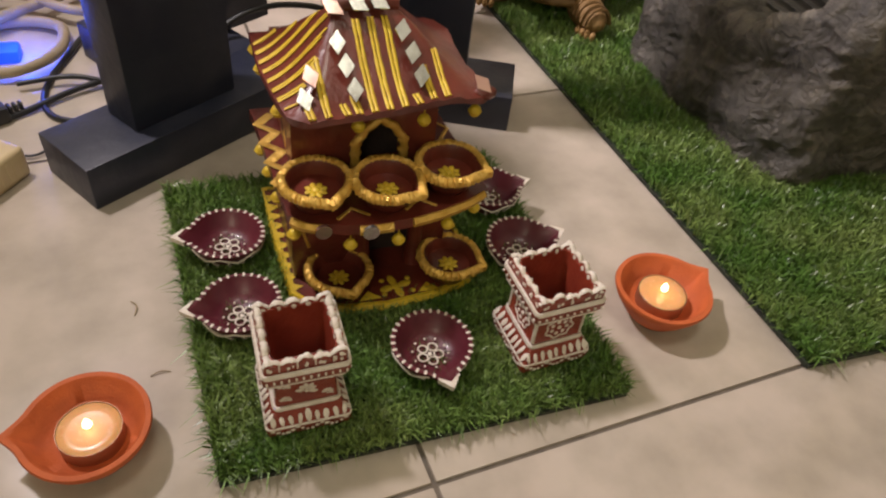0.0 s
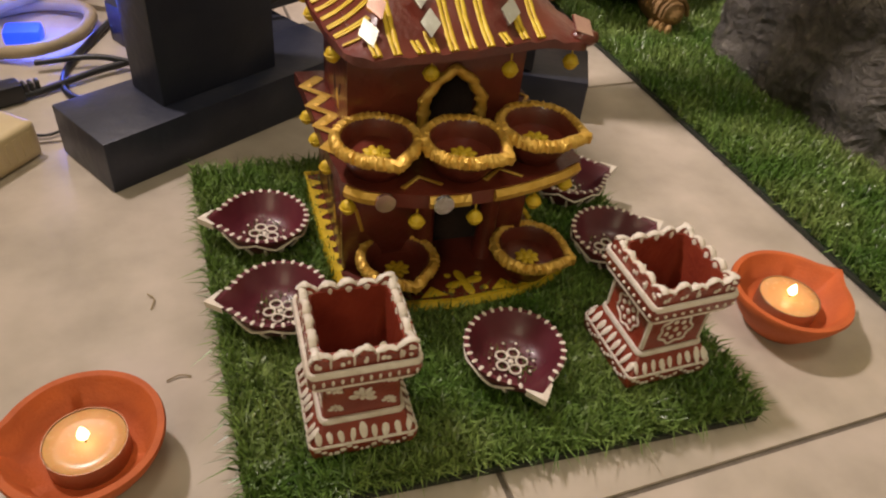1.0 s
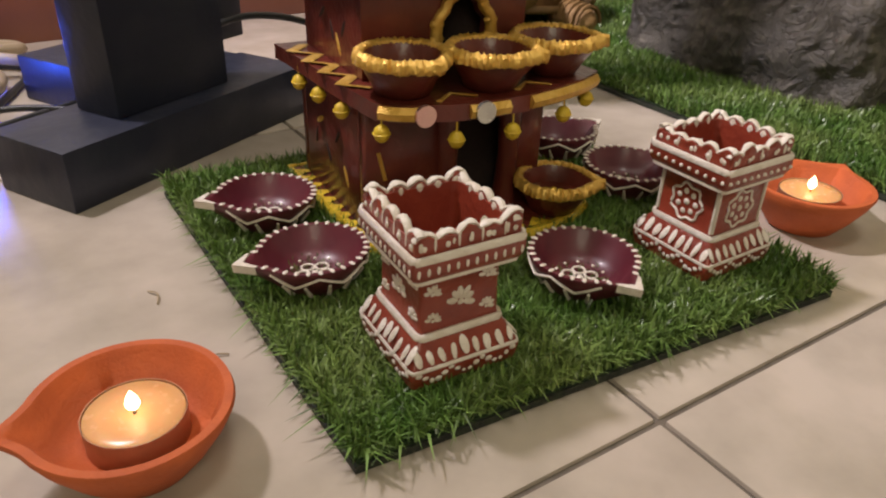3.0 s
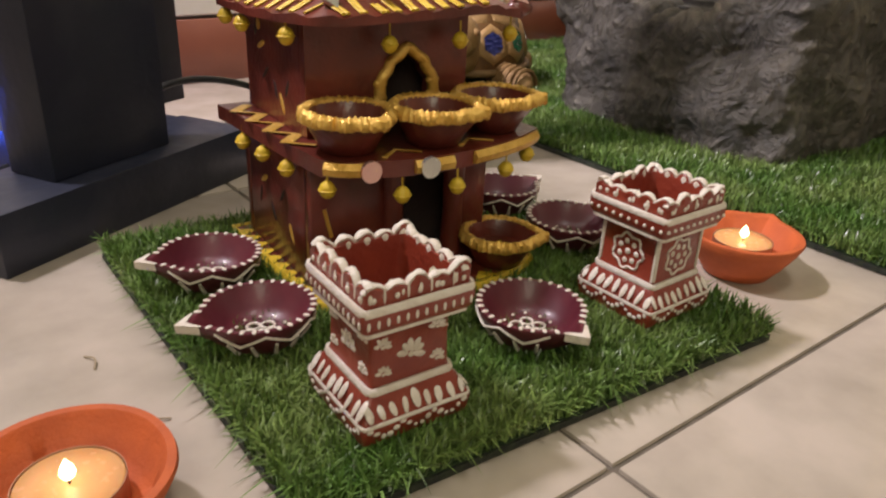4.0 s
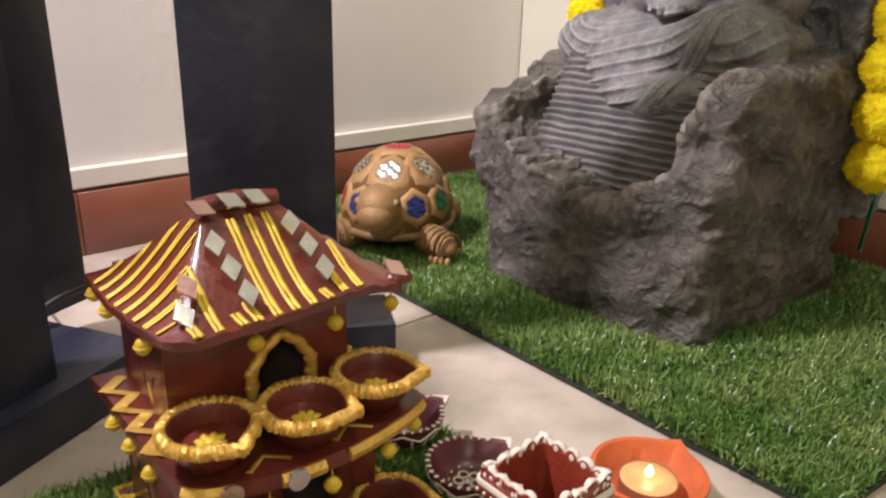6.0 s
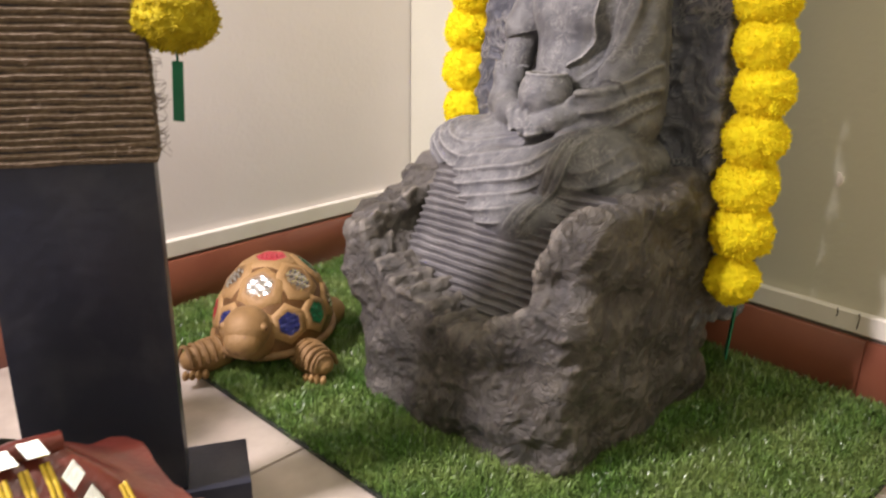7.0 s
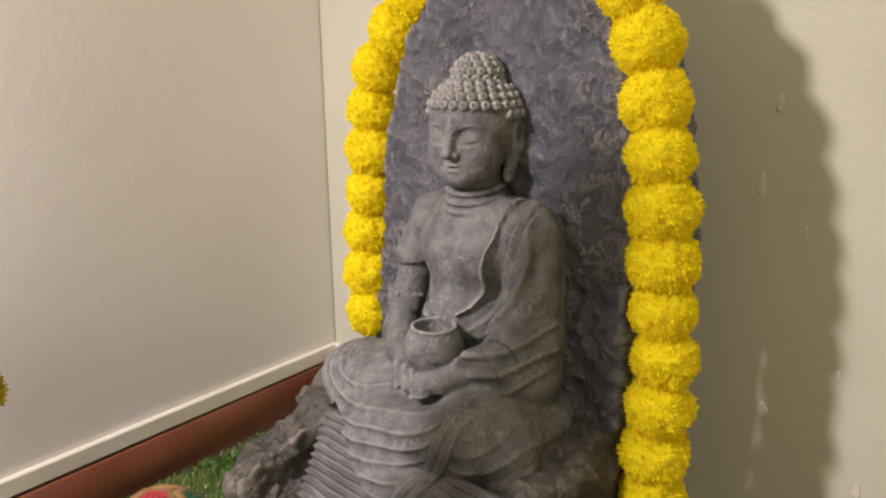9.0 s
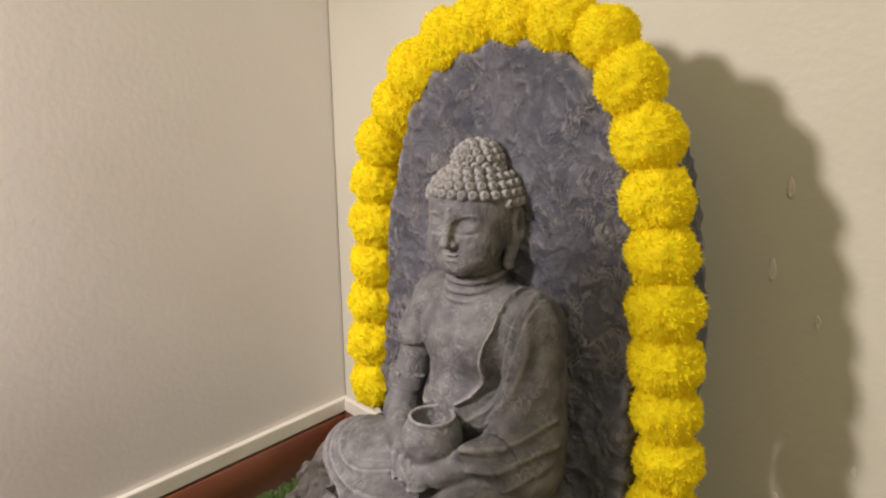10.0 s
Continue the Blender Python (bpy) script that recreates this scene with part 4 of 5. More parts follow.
def tealight():
    d = thing("tealight", "burning tealight candle in a terracotta lamp", "candle", pose(0, 0, 0), group="burning tealights")
    part("cup", lathe(Geo(), [(0.0185, 0, 0), (0.019, 0.0005, 0), (0.0191, 0.0130, 0), (0.0188, 0.0130, 0), (0.0186, 0.009, 0), (0.004, 0.009, 0)], 40), TIN, d, "thin metal cup")
    part("wax", lathe(Geo(), [(0.0185, 0.0095, 0), (0.0185, 0.0122, 0), (0.0180, 0.0127, 0), (0.012, 0.0122, 0), (0.003, 0.0120, 0)], 40), WAX, d, "molten yellow wax")
    wick = part("wick", tube(Geo(), [(0, 0, 0.012), (0.0003, 0, 0.0155), (0.0009, 0.0002, 0.018)], 0.0006, 6), DARKPAINT, d)
    g = lathe(Geo(), [(0.0006, 0.0138, 0), (0.0021, 0.0152, 0), (0.0028, 0.0168, 0), (0.0023, 0.0190, 0), (0.0012, 0.0212, 0), (0.0002, 0.0228, 0)], 14)
    ob = part("flame", g, FLAME, wick, "small bright flame")
    ob.visible_shadow = False
    return d


dl = tealight_diya()
dl.matrix_world = pose(-0.0735, 0.0455, 0.0, 0, 0, 178)
copy_thing(dl, pose(0.3405, 0.0685, 0.0, 0, 0, 12))
tl = tealight()
tl.matrix_world = pose(-0.0725, 0.0455, 0.0114, 0, 0, 0)
copy_thing(tl, pose(0.3405, 0.0680, 0.0114, 0, 0, 70))
for x, y in ((-0.0725, 0.0455), (0.3405, 0.0680)):
    L = bpy.data.lights.new("candle_light", "POINT")
    L.energy, L.color, L.shadow_soft_size = 0.0014, (1.0, 0.50, 0.16), 0.004
    ob = new("candle_light", L)
    ob.location = (x, y, 0.0114 + 0.0215)


# ---- square pots ----
def square(hw, z, r=0.004, wob=0.0):
    """Outline of a rounded square at the height z."""
    out = []
    for cx, cy, a0 in ((1, 1, 0), (-1, 1, 90), (-1, -1, 180), (1, -1, 270)):
        for k in range(4):
            a = radians(a0 + 30 * k)
            out.append((cx * (hw - r) + r * math.cos(a) + wob * math.sin(z * 900 + cx), cy * (hw - r) + r * math.sin(a), z))
    return out


def loft(g, rings, mi=0):
    n = len(rings[0])
    vs = [p for r in rings for p in r]
    fs = [(i * n + j, i * n + (j + 1) % n, (i + 1) * n + (j + 1) % n, (i + 1) * n + j) for i in range(len(rings) - 1) for j in range(n)]
    fs += [tuple(range(n))[::-1], tuple((len(rings) - 1) * n + j for j in range(n))]
    return g.add(vs, fs, mi)


def on_side(side, u, z, hw, off=0.0):
    """A place on one of the four sides: u along it, off outwards."""
    m = Matrix.Rotation(radians(90 * side), 3, "Z")
    return m @ Vector((u, -hw - off, z))


def square_pot(kind):
    d = thing("square_pot", "brick-red square clay pot with white relief and merlons" if kind == 0 else "brick-red square clay pot with white round flower medallions", "clay pot", pose(0, 0, 0), group="square pots on the mat")
    SQ = [(0.0255, 0.0), (0.0265, 0.004), (0.0268, 0.008), (0.0262, 0.0095), (0.0225, 0.0175), (0.0198, 0.0210), (0.0190, 0.0225), (0.0188, 0.046), (0.0205, 0.049), (0.0248, 0.0515),
          (0.0258, 0.0535), (0.0262, 0.0575), (0.0262, 0.0605), (0.0240, 0.0618), (0.0238, 0.0680), (0.0190, 0.0685), (0.0180, 0.060), (0.0165, 0.030), (0.0155, 0.024)]
    g = loft(Geo(), [square(hw, z, 0.0022 if i < 15 else 0.004, 0.00025) for i, (hw, z) in enumerate(SQ)])
    part("body", g, POTRED, d)
    rng = random.Random(7 + kind)
    NS = 50
    for s in range(4):
        R3 = Matrix.Rotation(radians(90 * s), 3, "Z")
        lump = [rng.uniform(0.55, 1.35) for _ in range(5)]

        def crest(u):
            k = (u + 0.0240) / 0.048 * 5
            i = min(4, int(k))
            h = 0.0668 + 0.0046 * lump[i] * abs(math.sin(math.pi * k)) ** 0.6
            return h + 0.0034 * max(0.0, 1 - (0.024 - u) / 0.007) + 0.0008 * max(0.0, 1 - (u + 0.024) / 0.006)

        us = [-0.0238 + 0.0476 * i / NS for i in range(NS + 1)]
        g = Geo()
        vs, fs = [], []
        for u in us:
            zt = crest(u)
            w = 0.0006 * math.sin(u * 600 + s)
            vs += [on_side(s, u, 0.0615, 0.0236), on_side(s, u, zt - 0.0008, 0.0238, w), on_side(s, u, zt, 0.0226), on_side(s, u, zt, 0.0206), on_side(s, u, zt - 0.001, 0.0196), on_side(s, u, 0.0610, 0.0186)]
        for i in range(NS):
            fs += [(6 * i + j, 6 * i + 6 + j, 6 * i + 7 + j, 6 * i + 1 + j) for j in range(5)]
        g.add(vs, fs)
        wall = part("parapet", g, POTRED, d, "scalloped red parapet")
        g = Geo()
        tube(g, [on_side(s, u, crest(u) - 0.0002, 0.0217) for u in us], [0.0020 + 0.0010 * noise.noise(Vector((u * 420, s * 3.7, kind * 9))) for u in us], 8, flat=0.62)
        for k in range(5):
            u = -0.0190 + 0.0095 * k
            w = rng.uniform(0.7, 1.4)
            ball(g, on_side(s, u + rng.uniform(-0.001, 0.001), 0.0690 - 0.0016 * w, 0.0193), (0.0019 * rng.uniform(0.7, 1.25), 0.0006, 0.0032 * w), 8, 5, R3)
            ball(g, on_side(s, u + rng.uniform(-0.003, 0.003), 0.0672 - 0.0012 * w, 0.0240), (0.0011 * w, 0.0005, 0.0022 * rng.uniform(0.6, 1.5)), 7, 5, R3)
        part("white_crest", g, WHITEP, wall, "white paint dripping along the parapet")
    for z, r, hw in ((0.0612, 0.0014, 0.0256), (0.0505, 0.0009, 0.0240), (0.0208, 0.0014, 0.0203), (0.0092, 0.0007, 0.0266)):
        g = tube(Geo(), [p[:2] + (p[2] + 0.0003 * math.sin(i * 1.7),) for i, p in enumerate(square(hw, z, 0.003))], r, 6, True, flat=1.3)
        part("white_band", g, WHITEP, d, "white painted band")
    g = Geo()
    for s in range(4):
        R3 = Matrix.Rotation(radians(90 * s), 3, "Z")
        for k in range(4 + 1):
            ball(g, on_side(s, -0.0205 + 0.01025 * k, 0.0655, 0.0244), (0.0012, 0.0006, 0.0014), 7, 5, R3)
            if k < 4 and kind == 0:
                ball(g, on_side(s, -0.0155 + 0.0105 * k, 0.0660, 0.0238), (0.0007, 0.0006, 0.0034), 6, 5, R3)
        n = 12 if kind == 0 else 10
        for k in range(n):
            u = -0.0235 + 0.047 * k / (n - 1)
            ball(g, on_side(s, u, 0.0560, 0.0262), (0.0008 if kind == 0 else 0.0011, 0.0006 if kind == 0 else 0.0011, 0.0019 if kind == 0 else 0.0011), 6, 5, R3)
        for k in range(9):
            u = (-0.0205 + 0.041 * k / 8)
            tiltm = R3 @ Matrix.Rotation(rng.uniform(-0.22, 0.22), 3, "Y") @ Matrix.Rotation(radians(-38), 3, "X")
            ball(g, on_side(s, u * 1.08 + rng.uniform(-0.0006, 0.0006), 0.0145 + rng.uniform(-0.0008, 0.0008), 0.0243), (rng.uniform(0.0013, 0.0022), 0.0008, rng.uniform(0.0038, 0.0052)), 7, 5, tiltm)
        for k in range(16):
            w = abs((k / 2.5) % 2 - 1)
            ball(g, on_side(s, -0.023 + 0.046 * k / 15, 0.0025 + 0.0048 * w, 0.0268), (rng.uniform(0.0010, 0.0019), 0.0005, rng.uniform(0.0008, 0.0015)), 6, 4, R3)
        if kind == 0:
            for (u, z, sc) in ((0.0, 0.0335, 1.25), (-0.0135, 0.0405, 0.75), (0.0125, 0.0430, 0.8), (-0.0130, 0.0275, 0.7), (0.0128, 0.0275, 0.75)):
                for q in range(6):
                    a = math.pi * (q - 0.5) / 5 + (0.4 if s % 2 else 0) + rng.uniform(-0.15, 0.15)
                    ball(g, on_side(s, u + 0.0034 * sc * math.cos(a), z + 0.0034 * sc * math.sin(a), 0.0190), (0.0024 * sc * rng.uniform(0.8, 1.2), 0.0007, 0.0013 * sc), 6, 5, R3 @ Matrix.Rotation(-a, 3, "Y"))
                ball(g, on_side(s, u, z - 0.0004, 0.0190), (0.0012 * sc, 0.0007, 0.0012 * sc), 6, 5, R3)
        else:
            tube(g, [on_side(s, (0.0098 + 0.0010 * math.cos(7 * a)) * math.cos(a), 0.0345 + (0.0098 + 0.0010 * math.cos(7 * a)) * math.sin(a), 0.0190) for a in [i * 2 * math.pi / 42 for i in range(42)]], 0.0008, 5, True)
            for q in range(7):
                a = 2 * math.pi * q / 7
                ball(g, on_side(s, 0.0058 * math.cos(a), 0.0345 + 0.0058 * math.sin(a), 0.0190), (0.0017, 0.0007, 0.0017), 7, 5, R3)
            ball(g, on_side(s, 0, 0.0345, 0.0190), (0.0019, 0.0008, 0.0019), 7, 5, R3)
            for e in (-1, 1):
                tube(g, [on_side(s, e * 0.0182, 0.0235, 0.0188), on_side(s, e * 0.0182, 0.047, 0.0188)], 0.0010, 5)
    part("flower_relief", g, WHITEP, d, "white painted flowers and strokes")
    return d


square_pot(0).matrix_world = pose(0.0555, 0.0440, 0.0155, 0, 0, 0.5)
square_pot(1).matrix_world = pose(0.2290, 0.0540, 0.0155, 0, 0, 3.5)

# ---- the clay house ----
house = thing("clay_house", "two-storey red-brown clay house with golden painted details", "clay house", pose(0, 0, 0.004))
ZB = -0.004


def hz(z):
    return z + ZB


plate = [(0.058, 0.258), (0.060, 0.20), (0.064, 0.135), (0.075, 0.121), (0.10, 0.113), (0.13, 0.110), (0.165, 0.113), (0.19, 0.119), (0.206, 0.128), (0.204, 0.19), (0.198, 0.258)]
base = part("base_plate", prism(Geo(), plate, hz(0.006), hz(0.0165)), CLAY, house, "thick clay base plate")
g = Geo()
tube(g, [(x, y, hz(0.0135)) for x, y in plate], 0.0036, 6, True, flat=1.2)
for t in [i / 9 for i in range(10)]:
    x, y = 0.0655 - 0.003 * t, 0.14 + 0.105 * t
    g.add([(x - 0.003, y - 0.005, hz(0.0172)), (x - 0.003, y + 0.005, hz(0.0172)), (x + 0.007, y, hz(0.0172))], [(0, 2, 1)])
for x, y, r in ((0.140, 0.1255, 0.0035), (0.130, 0.1190, 0.0022), (0.152, 0.1190, 0.0022), (0.131, 0.1330, 0.0022), (0.151, 0.1320, 0.0022)):
    ball(g, (x, y, hz(0.0167)), (r, r, 0.0007), 10, 4)
for a in range(4):
    w = math.pi / 2 * a + 0.2
    ball(g, (0.140 + 0.0072 * math.cos(w), 0.1255 + 0.0062 * math.sin(w), hz(0.0167)), (0.0058, 0.0032, 0.0007), 10, 4, Matrix.Rotation(w, 3, "Z"))
for x in (0.118, 0.164):
    g.add([(x - 0.009, 0.1155, hz(0.0172)), (x + 0.009, 0.1155, hz(0.0172)), (x, 0.1245, hz(0.0172))], [(0, 1, 2)])
part("plate_painting", g, YELLOW, base, "golden yellow painted border and flower")

for lo, hi in (((0.067, 0.150), (0.118, 0.158)), ((0.160, 0.150), (0.184, 0.158)), ((0.067, 0.1585), (0.074, 0.2435)), ((0.177, 0.1585), (0.184, 0.2435)), ((0.067, 0.244), (0.184, 0.251))):
    part("lower_wall", box(Geo(), (*lo, hz(0.016)), (*hi, hz(0.091)), 0.001), CLAY, house)
part("lintel", box(Geo(), (0.1185, 0.150, hz(0.078)), (0.1595, 0.158, hz(0.091)), 0.001), CLAY, house)
for x in (0.118, 0.160):
    part("column", tube(Geo(), [(x, 0.1515, hz(0.0168)), (x, 0.1505, hz(0.05)), (x, 0.151, hz(0.0908))], [0.0075, 0.006, 0.0075], 12), CLAY, house)
# Added sheet, coloured as the shade seen through the doorway.
part("lower_room_back", box(Geo(), (0.110, 0.168, hz(0.0168)), (0.170, 0.172, hz(0.090))), DOORSHADE, house, "dark sheet for the shade inside the doorway")

terr = [(0.053, 0.255), (0.055, 0.24), (0.060, 0.16), (0.0635, 0.128), (0.075, 0.1185), (0.100, 0.1105), (0.120, 0.1085), (0.140, 0.1095), (0.165, 0.1140), (0.188, 0.1215), (0.204, 0.1300), (0.203, 0.155), (0.199, 0.20), (0.196, 0.255)]
slab = part("terrace", prism(Geo(), terr, hz(0.0912), hz(0.1000)), CLAY, house, "projecting terrace slab")
g = Geo()
front = [Vector((x, y, hz(0.0958))) for x, y in terr[3:11]]
fl = curve(front, 6)
for a, b in ((1, 10), (14, 22), (25, 42)):
    tube(g, fl[a:b], 0.0034, 6, flat=1.15)
z = []
for i in range(41):
    t = i / 40
    w = abs(((t * 8) % 2) - 1)
    z.append((0.0600 + 0.012 * w - 0.004 * t, 0.150 + 0.095 * t, hz(0.1004)))
tube(g, z, 0.0038, 6, flat=0.14)
z = [(0.198 - 0.010 * abs(((i / 40 * 6) % 2) - 1), 0.165 + 0.08 * i / 40, hz(0.1004)) for i in range(41)]
tube(g, z, 0.0015, 6, flat=0.35)
for x, y in ((0.105, 0.1215), (0.152, 0.1225)):
    tube(g, [(x - 0.011, y - 0.004, hz(0.1004)), (x, y + 0.005, hz(0.1004)), (x + 0.011, y - 0.004, hz(0.1004))], 0.0018, 6, flat=0.4)
part("terrace_gold", g, GOLD, slab, "gold painted edge and zigzag")
for (x, y, z), m in (((0.0835, 0.1120, 0.0958), PINKMIR), ((0.1140, 0.1055, 0.0958), MIRROR)):
    g = Geo()
    tube(g, [(x, y + 0.0012, hz(z)), (x, y - 0.0010, hz(z))], 0.0056, 24)
    part("round_mirror", g, m, slab, "small round mirror glued to the terrace edge", flat=True)

# upper storey with an arched doorway
UX0, UX1, UY0, UY1, UZ0, UZ1 = 0.072, 0.173, 0.163, 0.250, 0.1003, 0.170
AX, AW, ASP, ATOP = 0.1325, 0.0150, 0.126, 0.1425
arch = [(AX - AW, UZ0), (AX - AW, ASP), (AX - AW * 0.72, ASP + 0.0045), (AX - AW * 0.62, ASP + 0.009), (AX - AW * 0.3, ASP + 0.0125), (AX, ATOP),
        (AX + AW * 0.3, ASP + 0.0125), (AX + AW * 0.62, ASP + 0.009), (AX + AW * 0.72, ASP + 0.0045), (AX + AW, ASP), (AX + AW, UZ0)]
g = Geo()
ring = [(UX0, UZ0)] + arch + [(UX1, UZ0), (UX1, UZ1), (UX0, UZ1)]
k = len(ring)
g.add([(x, y, hz(z)) for y in (UY0, UY0 + 0.007) for x, z in ring], [tuple(range(k)), tuple(range(k, 2 * k))[::-1]] + [(i, k + i, k + (i + 1) % k, (i + 1) % k) for i in range(k)])
front_wall = part("upper_front_wall", g, CLAY, house, "red-brown upper wall with arched doorway", flat=True)
for lo, hi in (((UX0, UY0 + 0.0075), (UX0 + 0.007, UY1)), ((UX1 - 0.007, UY0 + 0.0075), (UX1, UY1)), ((UX0 + 0.0075, UY1 - 0.007), (UX1 - 0.0075, UY1))):
    part("upper_wall", box(Geo(), (*lo, hz(UZ0)), (*hi, hz(UZ1))), CLAY, house)
# Added sheet, coloured as the shade behind the arch.
part("upper_room_back", box(Geo(), (0.105, 0.182, hz(0.1004)), (0.160, 0.186, hz(0.165))), DOORSHADE, house, "dark sheet for the shade inside the arch")
g = Geo()
ap = [(AX + (x - AX) * 1.13, UY0 - 0.0012, hz(z + (0.003 if z > ASP + 0.001 else 0.0))) for x, z in arch]
tube(g, curve(ap, 4), 0.0034, 8, flat=0.9)
for e in (-1, 1):
    for zz in (0.110, 0.1185, 0.1265):
        ball(g, (AX + e * AW * 1.13, UY0 - 0.001, hz(zz)), (0.0045, 0.003, 0.0032), 8, 6)
part("arch_frame", g, GOLD, front_wall, "thick gold arch frame")
g = Geo()
for x, y, z, a in ((UX0, 0.232, 0.150, 0.2), (UX0, 0.220, 0.125, 0.9), (UX0, 0.205, 0.118, -0.4), (UX0, 0.188, 0.122, 0.5), (0.067, 0.225, 0.05, 0.3), (0.067, 0.205, 0.045, -0.5), (0.067, 0.19, 0.06, 0.7)):
    ball(g, (x, y, hz(z)), (0.0006, 0.0014, 0.0062), 8, 6, Matrix.Rotation(a, 3, "X"))
part("dark_leaves", g, DARKPAINT, house, "dark brush strokes")
for x, y, z, a in ((UX0, 0.225, 0.140, 1.2), (UX0, 0.196, 0.112, -0.5), (0.067, 0.218, 0.062, 1.1), (0.067, 0.178, 0.04, -0.5)):
    part("gold_stroke", ball(Geo(), (x, y, hz(z)), (0.0007, 0.0018, 0.0066), 8, 6, Matrix.Rotation(a, 3, "X")), GOLD, house)
part("gold_spot", ball(Geo(), (UX0, 0.228, hz(0.151)), (0.0006, 0.0034, 0.0034), 8, 6), GOLD, house)
for x, z in ((0.080, 0.112), (0.075, 0.055)):
    y = UY0 if z > 0.1 else 0.150
    part("gold_stroke", tube(Geo(), [(x, y, hz(z + 0.009)), (x + 0.004, y, hz(z - 0.008))], 0.0012, 6), GOLD, house)

# roof: a hipped clay roof with flared, wavy eaves
RL, RR = Vector((0.111, 0.201, hz(0.209))), Vector((0.147, 0.203, hz(0.208)))
EAVE = [((0.058, 0.257), 0.163), ((0.060, 0.20), 0.163), ((0.071, 0.140), 0.166), ((0.105, 0.137), 0.1665), ((0.14, 0.139), 0.1675), ((0.175, 0.145), 0.168), ((0.203, 0.151), 0.164), ((0.200, 0.20), 0.165), ((0.197, 0.257), 0.164), ((0.13, 0.262), 0.165)]
eave = curve([(p[0], p[1], hz(z)) for p, z in EAVE] + [(EAVE[0][0][0], EAVE[0][0][1], hz(EAVE[0][1]))], 6)[:-1]
ne = len(eave)


def roof_point(e, t, off=0.0):
    """Up the slope from the eave point e: t from 0 to 1."""
    s = min(1.0, max(0.0, (e.x - 0.085) / 0.09))
    top = RL.lerp(RR, s)
    p = e.lerp(top, t)
    p.z -= 0.009 * math.sin(math.pi * t) * (1 - t) * 0.9
    return p + Vector((0, 0, off))


g = Geo()
NT = 10
vs, fs = [], []
for under in (0, 1):
    for i in range(NT + 1):
        t = i / NT
        for k, e in enumerate(eave):
            w = 0.0010 * math.sin(k * 2.1) if i == 0 else 0.0
            vs.append(roof_point(e, t * (0.995 if not under else 0.93), -0.0045 * under + (w if not under else 0)))
n1 = (NT + 1) * ne
for i in range(NT):
    a, b = i * ne, (i + 1) * ne
    fs += [(a + j, a + (j + 1) % ne, b + (j + 1) % ne, b + j) for j in range(ne)]
    fs += [(n1 + b + j, n1 + b + (j + 1) % ne, n1 + a + (j + 1) % ne, n1 + a + j) for j in range(ne)]
fs += [(n1 + j, n1 + (j + 1) % ne, (j + 1) % ne, j) for j in range(ne)]
g.add(vs, fs)
tube(g, [RL + Vector((-0.004, 0, -0.001)), RL.lerp(RR, 0.5) + Vector((0, 0, 0.001)), RR + Vector((0.004, 0, -0.001))], [0.0055, 0.0060, 0.0055], 10)
ball(g, (0.2005, 0.152, hz(0.1655)), (0.009, 0.006, 0.005), 10, 7)
roof = part("roof", g, CLAY, house, "flared red-brown clay roof")
FRONT = sorted((e for e in eave if e.y < 0.158), key=lambda e: e.x)
WEST = sorted((e for e in eave if e.x < 0.0735 and e.y < 0.258), key=lambda e: e.y)


def on_eave(side, axis, v):
    """The eave's point whose coordinate on the axis is v, or None past the corners."""
    for a, b in zip(side, side[1:]):
        if a[axis] <= v <= b[axis]:
            return a.lerp(b, (v - a[axis]) / max(1e-6, b[axis] - a[axis]))
    return None


def on_slope(side, axis, v, t):
    """The roof's point over v at the share t of the slope."""
    lo, hi = side[0][axis], side[-1][axis]
    for _ in range(24):
        mid = (lo + hi) / 2
        if roof_point(on_eave(side, axis, mid), t)[axis] < v:
            lo = mid
        else:
            hi = mid
    p = roof_point(on_eave(side, axis, mid), t, 0.0007)
    return p if abs(p[axis] - v) < 0.0006 else None


def stripe(side, axis, v, t0, t1, r, drift=0.0):
    rng2 = random.Random(int(v * 1e5))
    pts = [on_slope(side, axis, v + drift * q / 11 + rng2.uniform(-0.0003, 0.0003) * (t1 - t0), t0 + (t1 - t0) * q / 11) for q in range(12)]
    pts = [p for p in pts if p is not None]
    if len(pts) > 2:
        part("roof_stripe", tube(Geo(), pts, [r * rng2.uniform(0.8, 1.15) for _ in pts], 6, flat=0.65), YELLOW, roof)


for x, t0, t1 in ((0.0825, 0.02, 0.20), (0.0925, 0.02, 0.60), (0.105, 0.01, 0.14), (0.1125, 0.01, 0.22), (0.1225, 0.01, 0.85), (0.1325, 0.01, 0.86), (0.1425, 0.01, 0.86), (0.153, 0.01, 0.13), (0.163, 0.03, 0.40), (0.173, 0.03, 0.55)):
    for o in (-0.0013, 0.0013):
        stripe(FRONT, 0, x + o, t0, t1, 0.0013, -0.002)
for k in range(8):
    for o in (-0.0012, 0.0012):
        stripe(WEST, 1, 0.150 + 0.0125 * k + o, 0.02, 0.86, 0.0012)


def mirror_chip(p, n, up, w, h, m):
    n, up = n.normalized(), up.normalized()
    s = up.cross(n).normalized()
    g = Geo()
    q = [p + up * h, p - s * w, p - up * h, p + s * w]
    g.add([x + n * 0.0022 for x in q] + [x + n * 0.0002 for x in q], [(0, 1, 2, 3), (7, 6, 5, 4)] + [(i, 4 + i, 4 + (i + 1) % 4, (i + 1) % 4) for i in range(4)])
    part("mirror_chip", g, m, roof, "diamond-shaped mirror chip", flat=True)


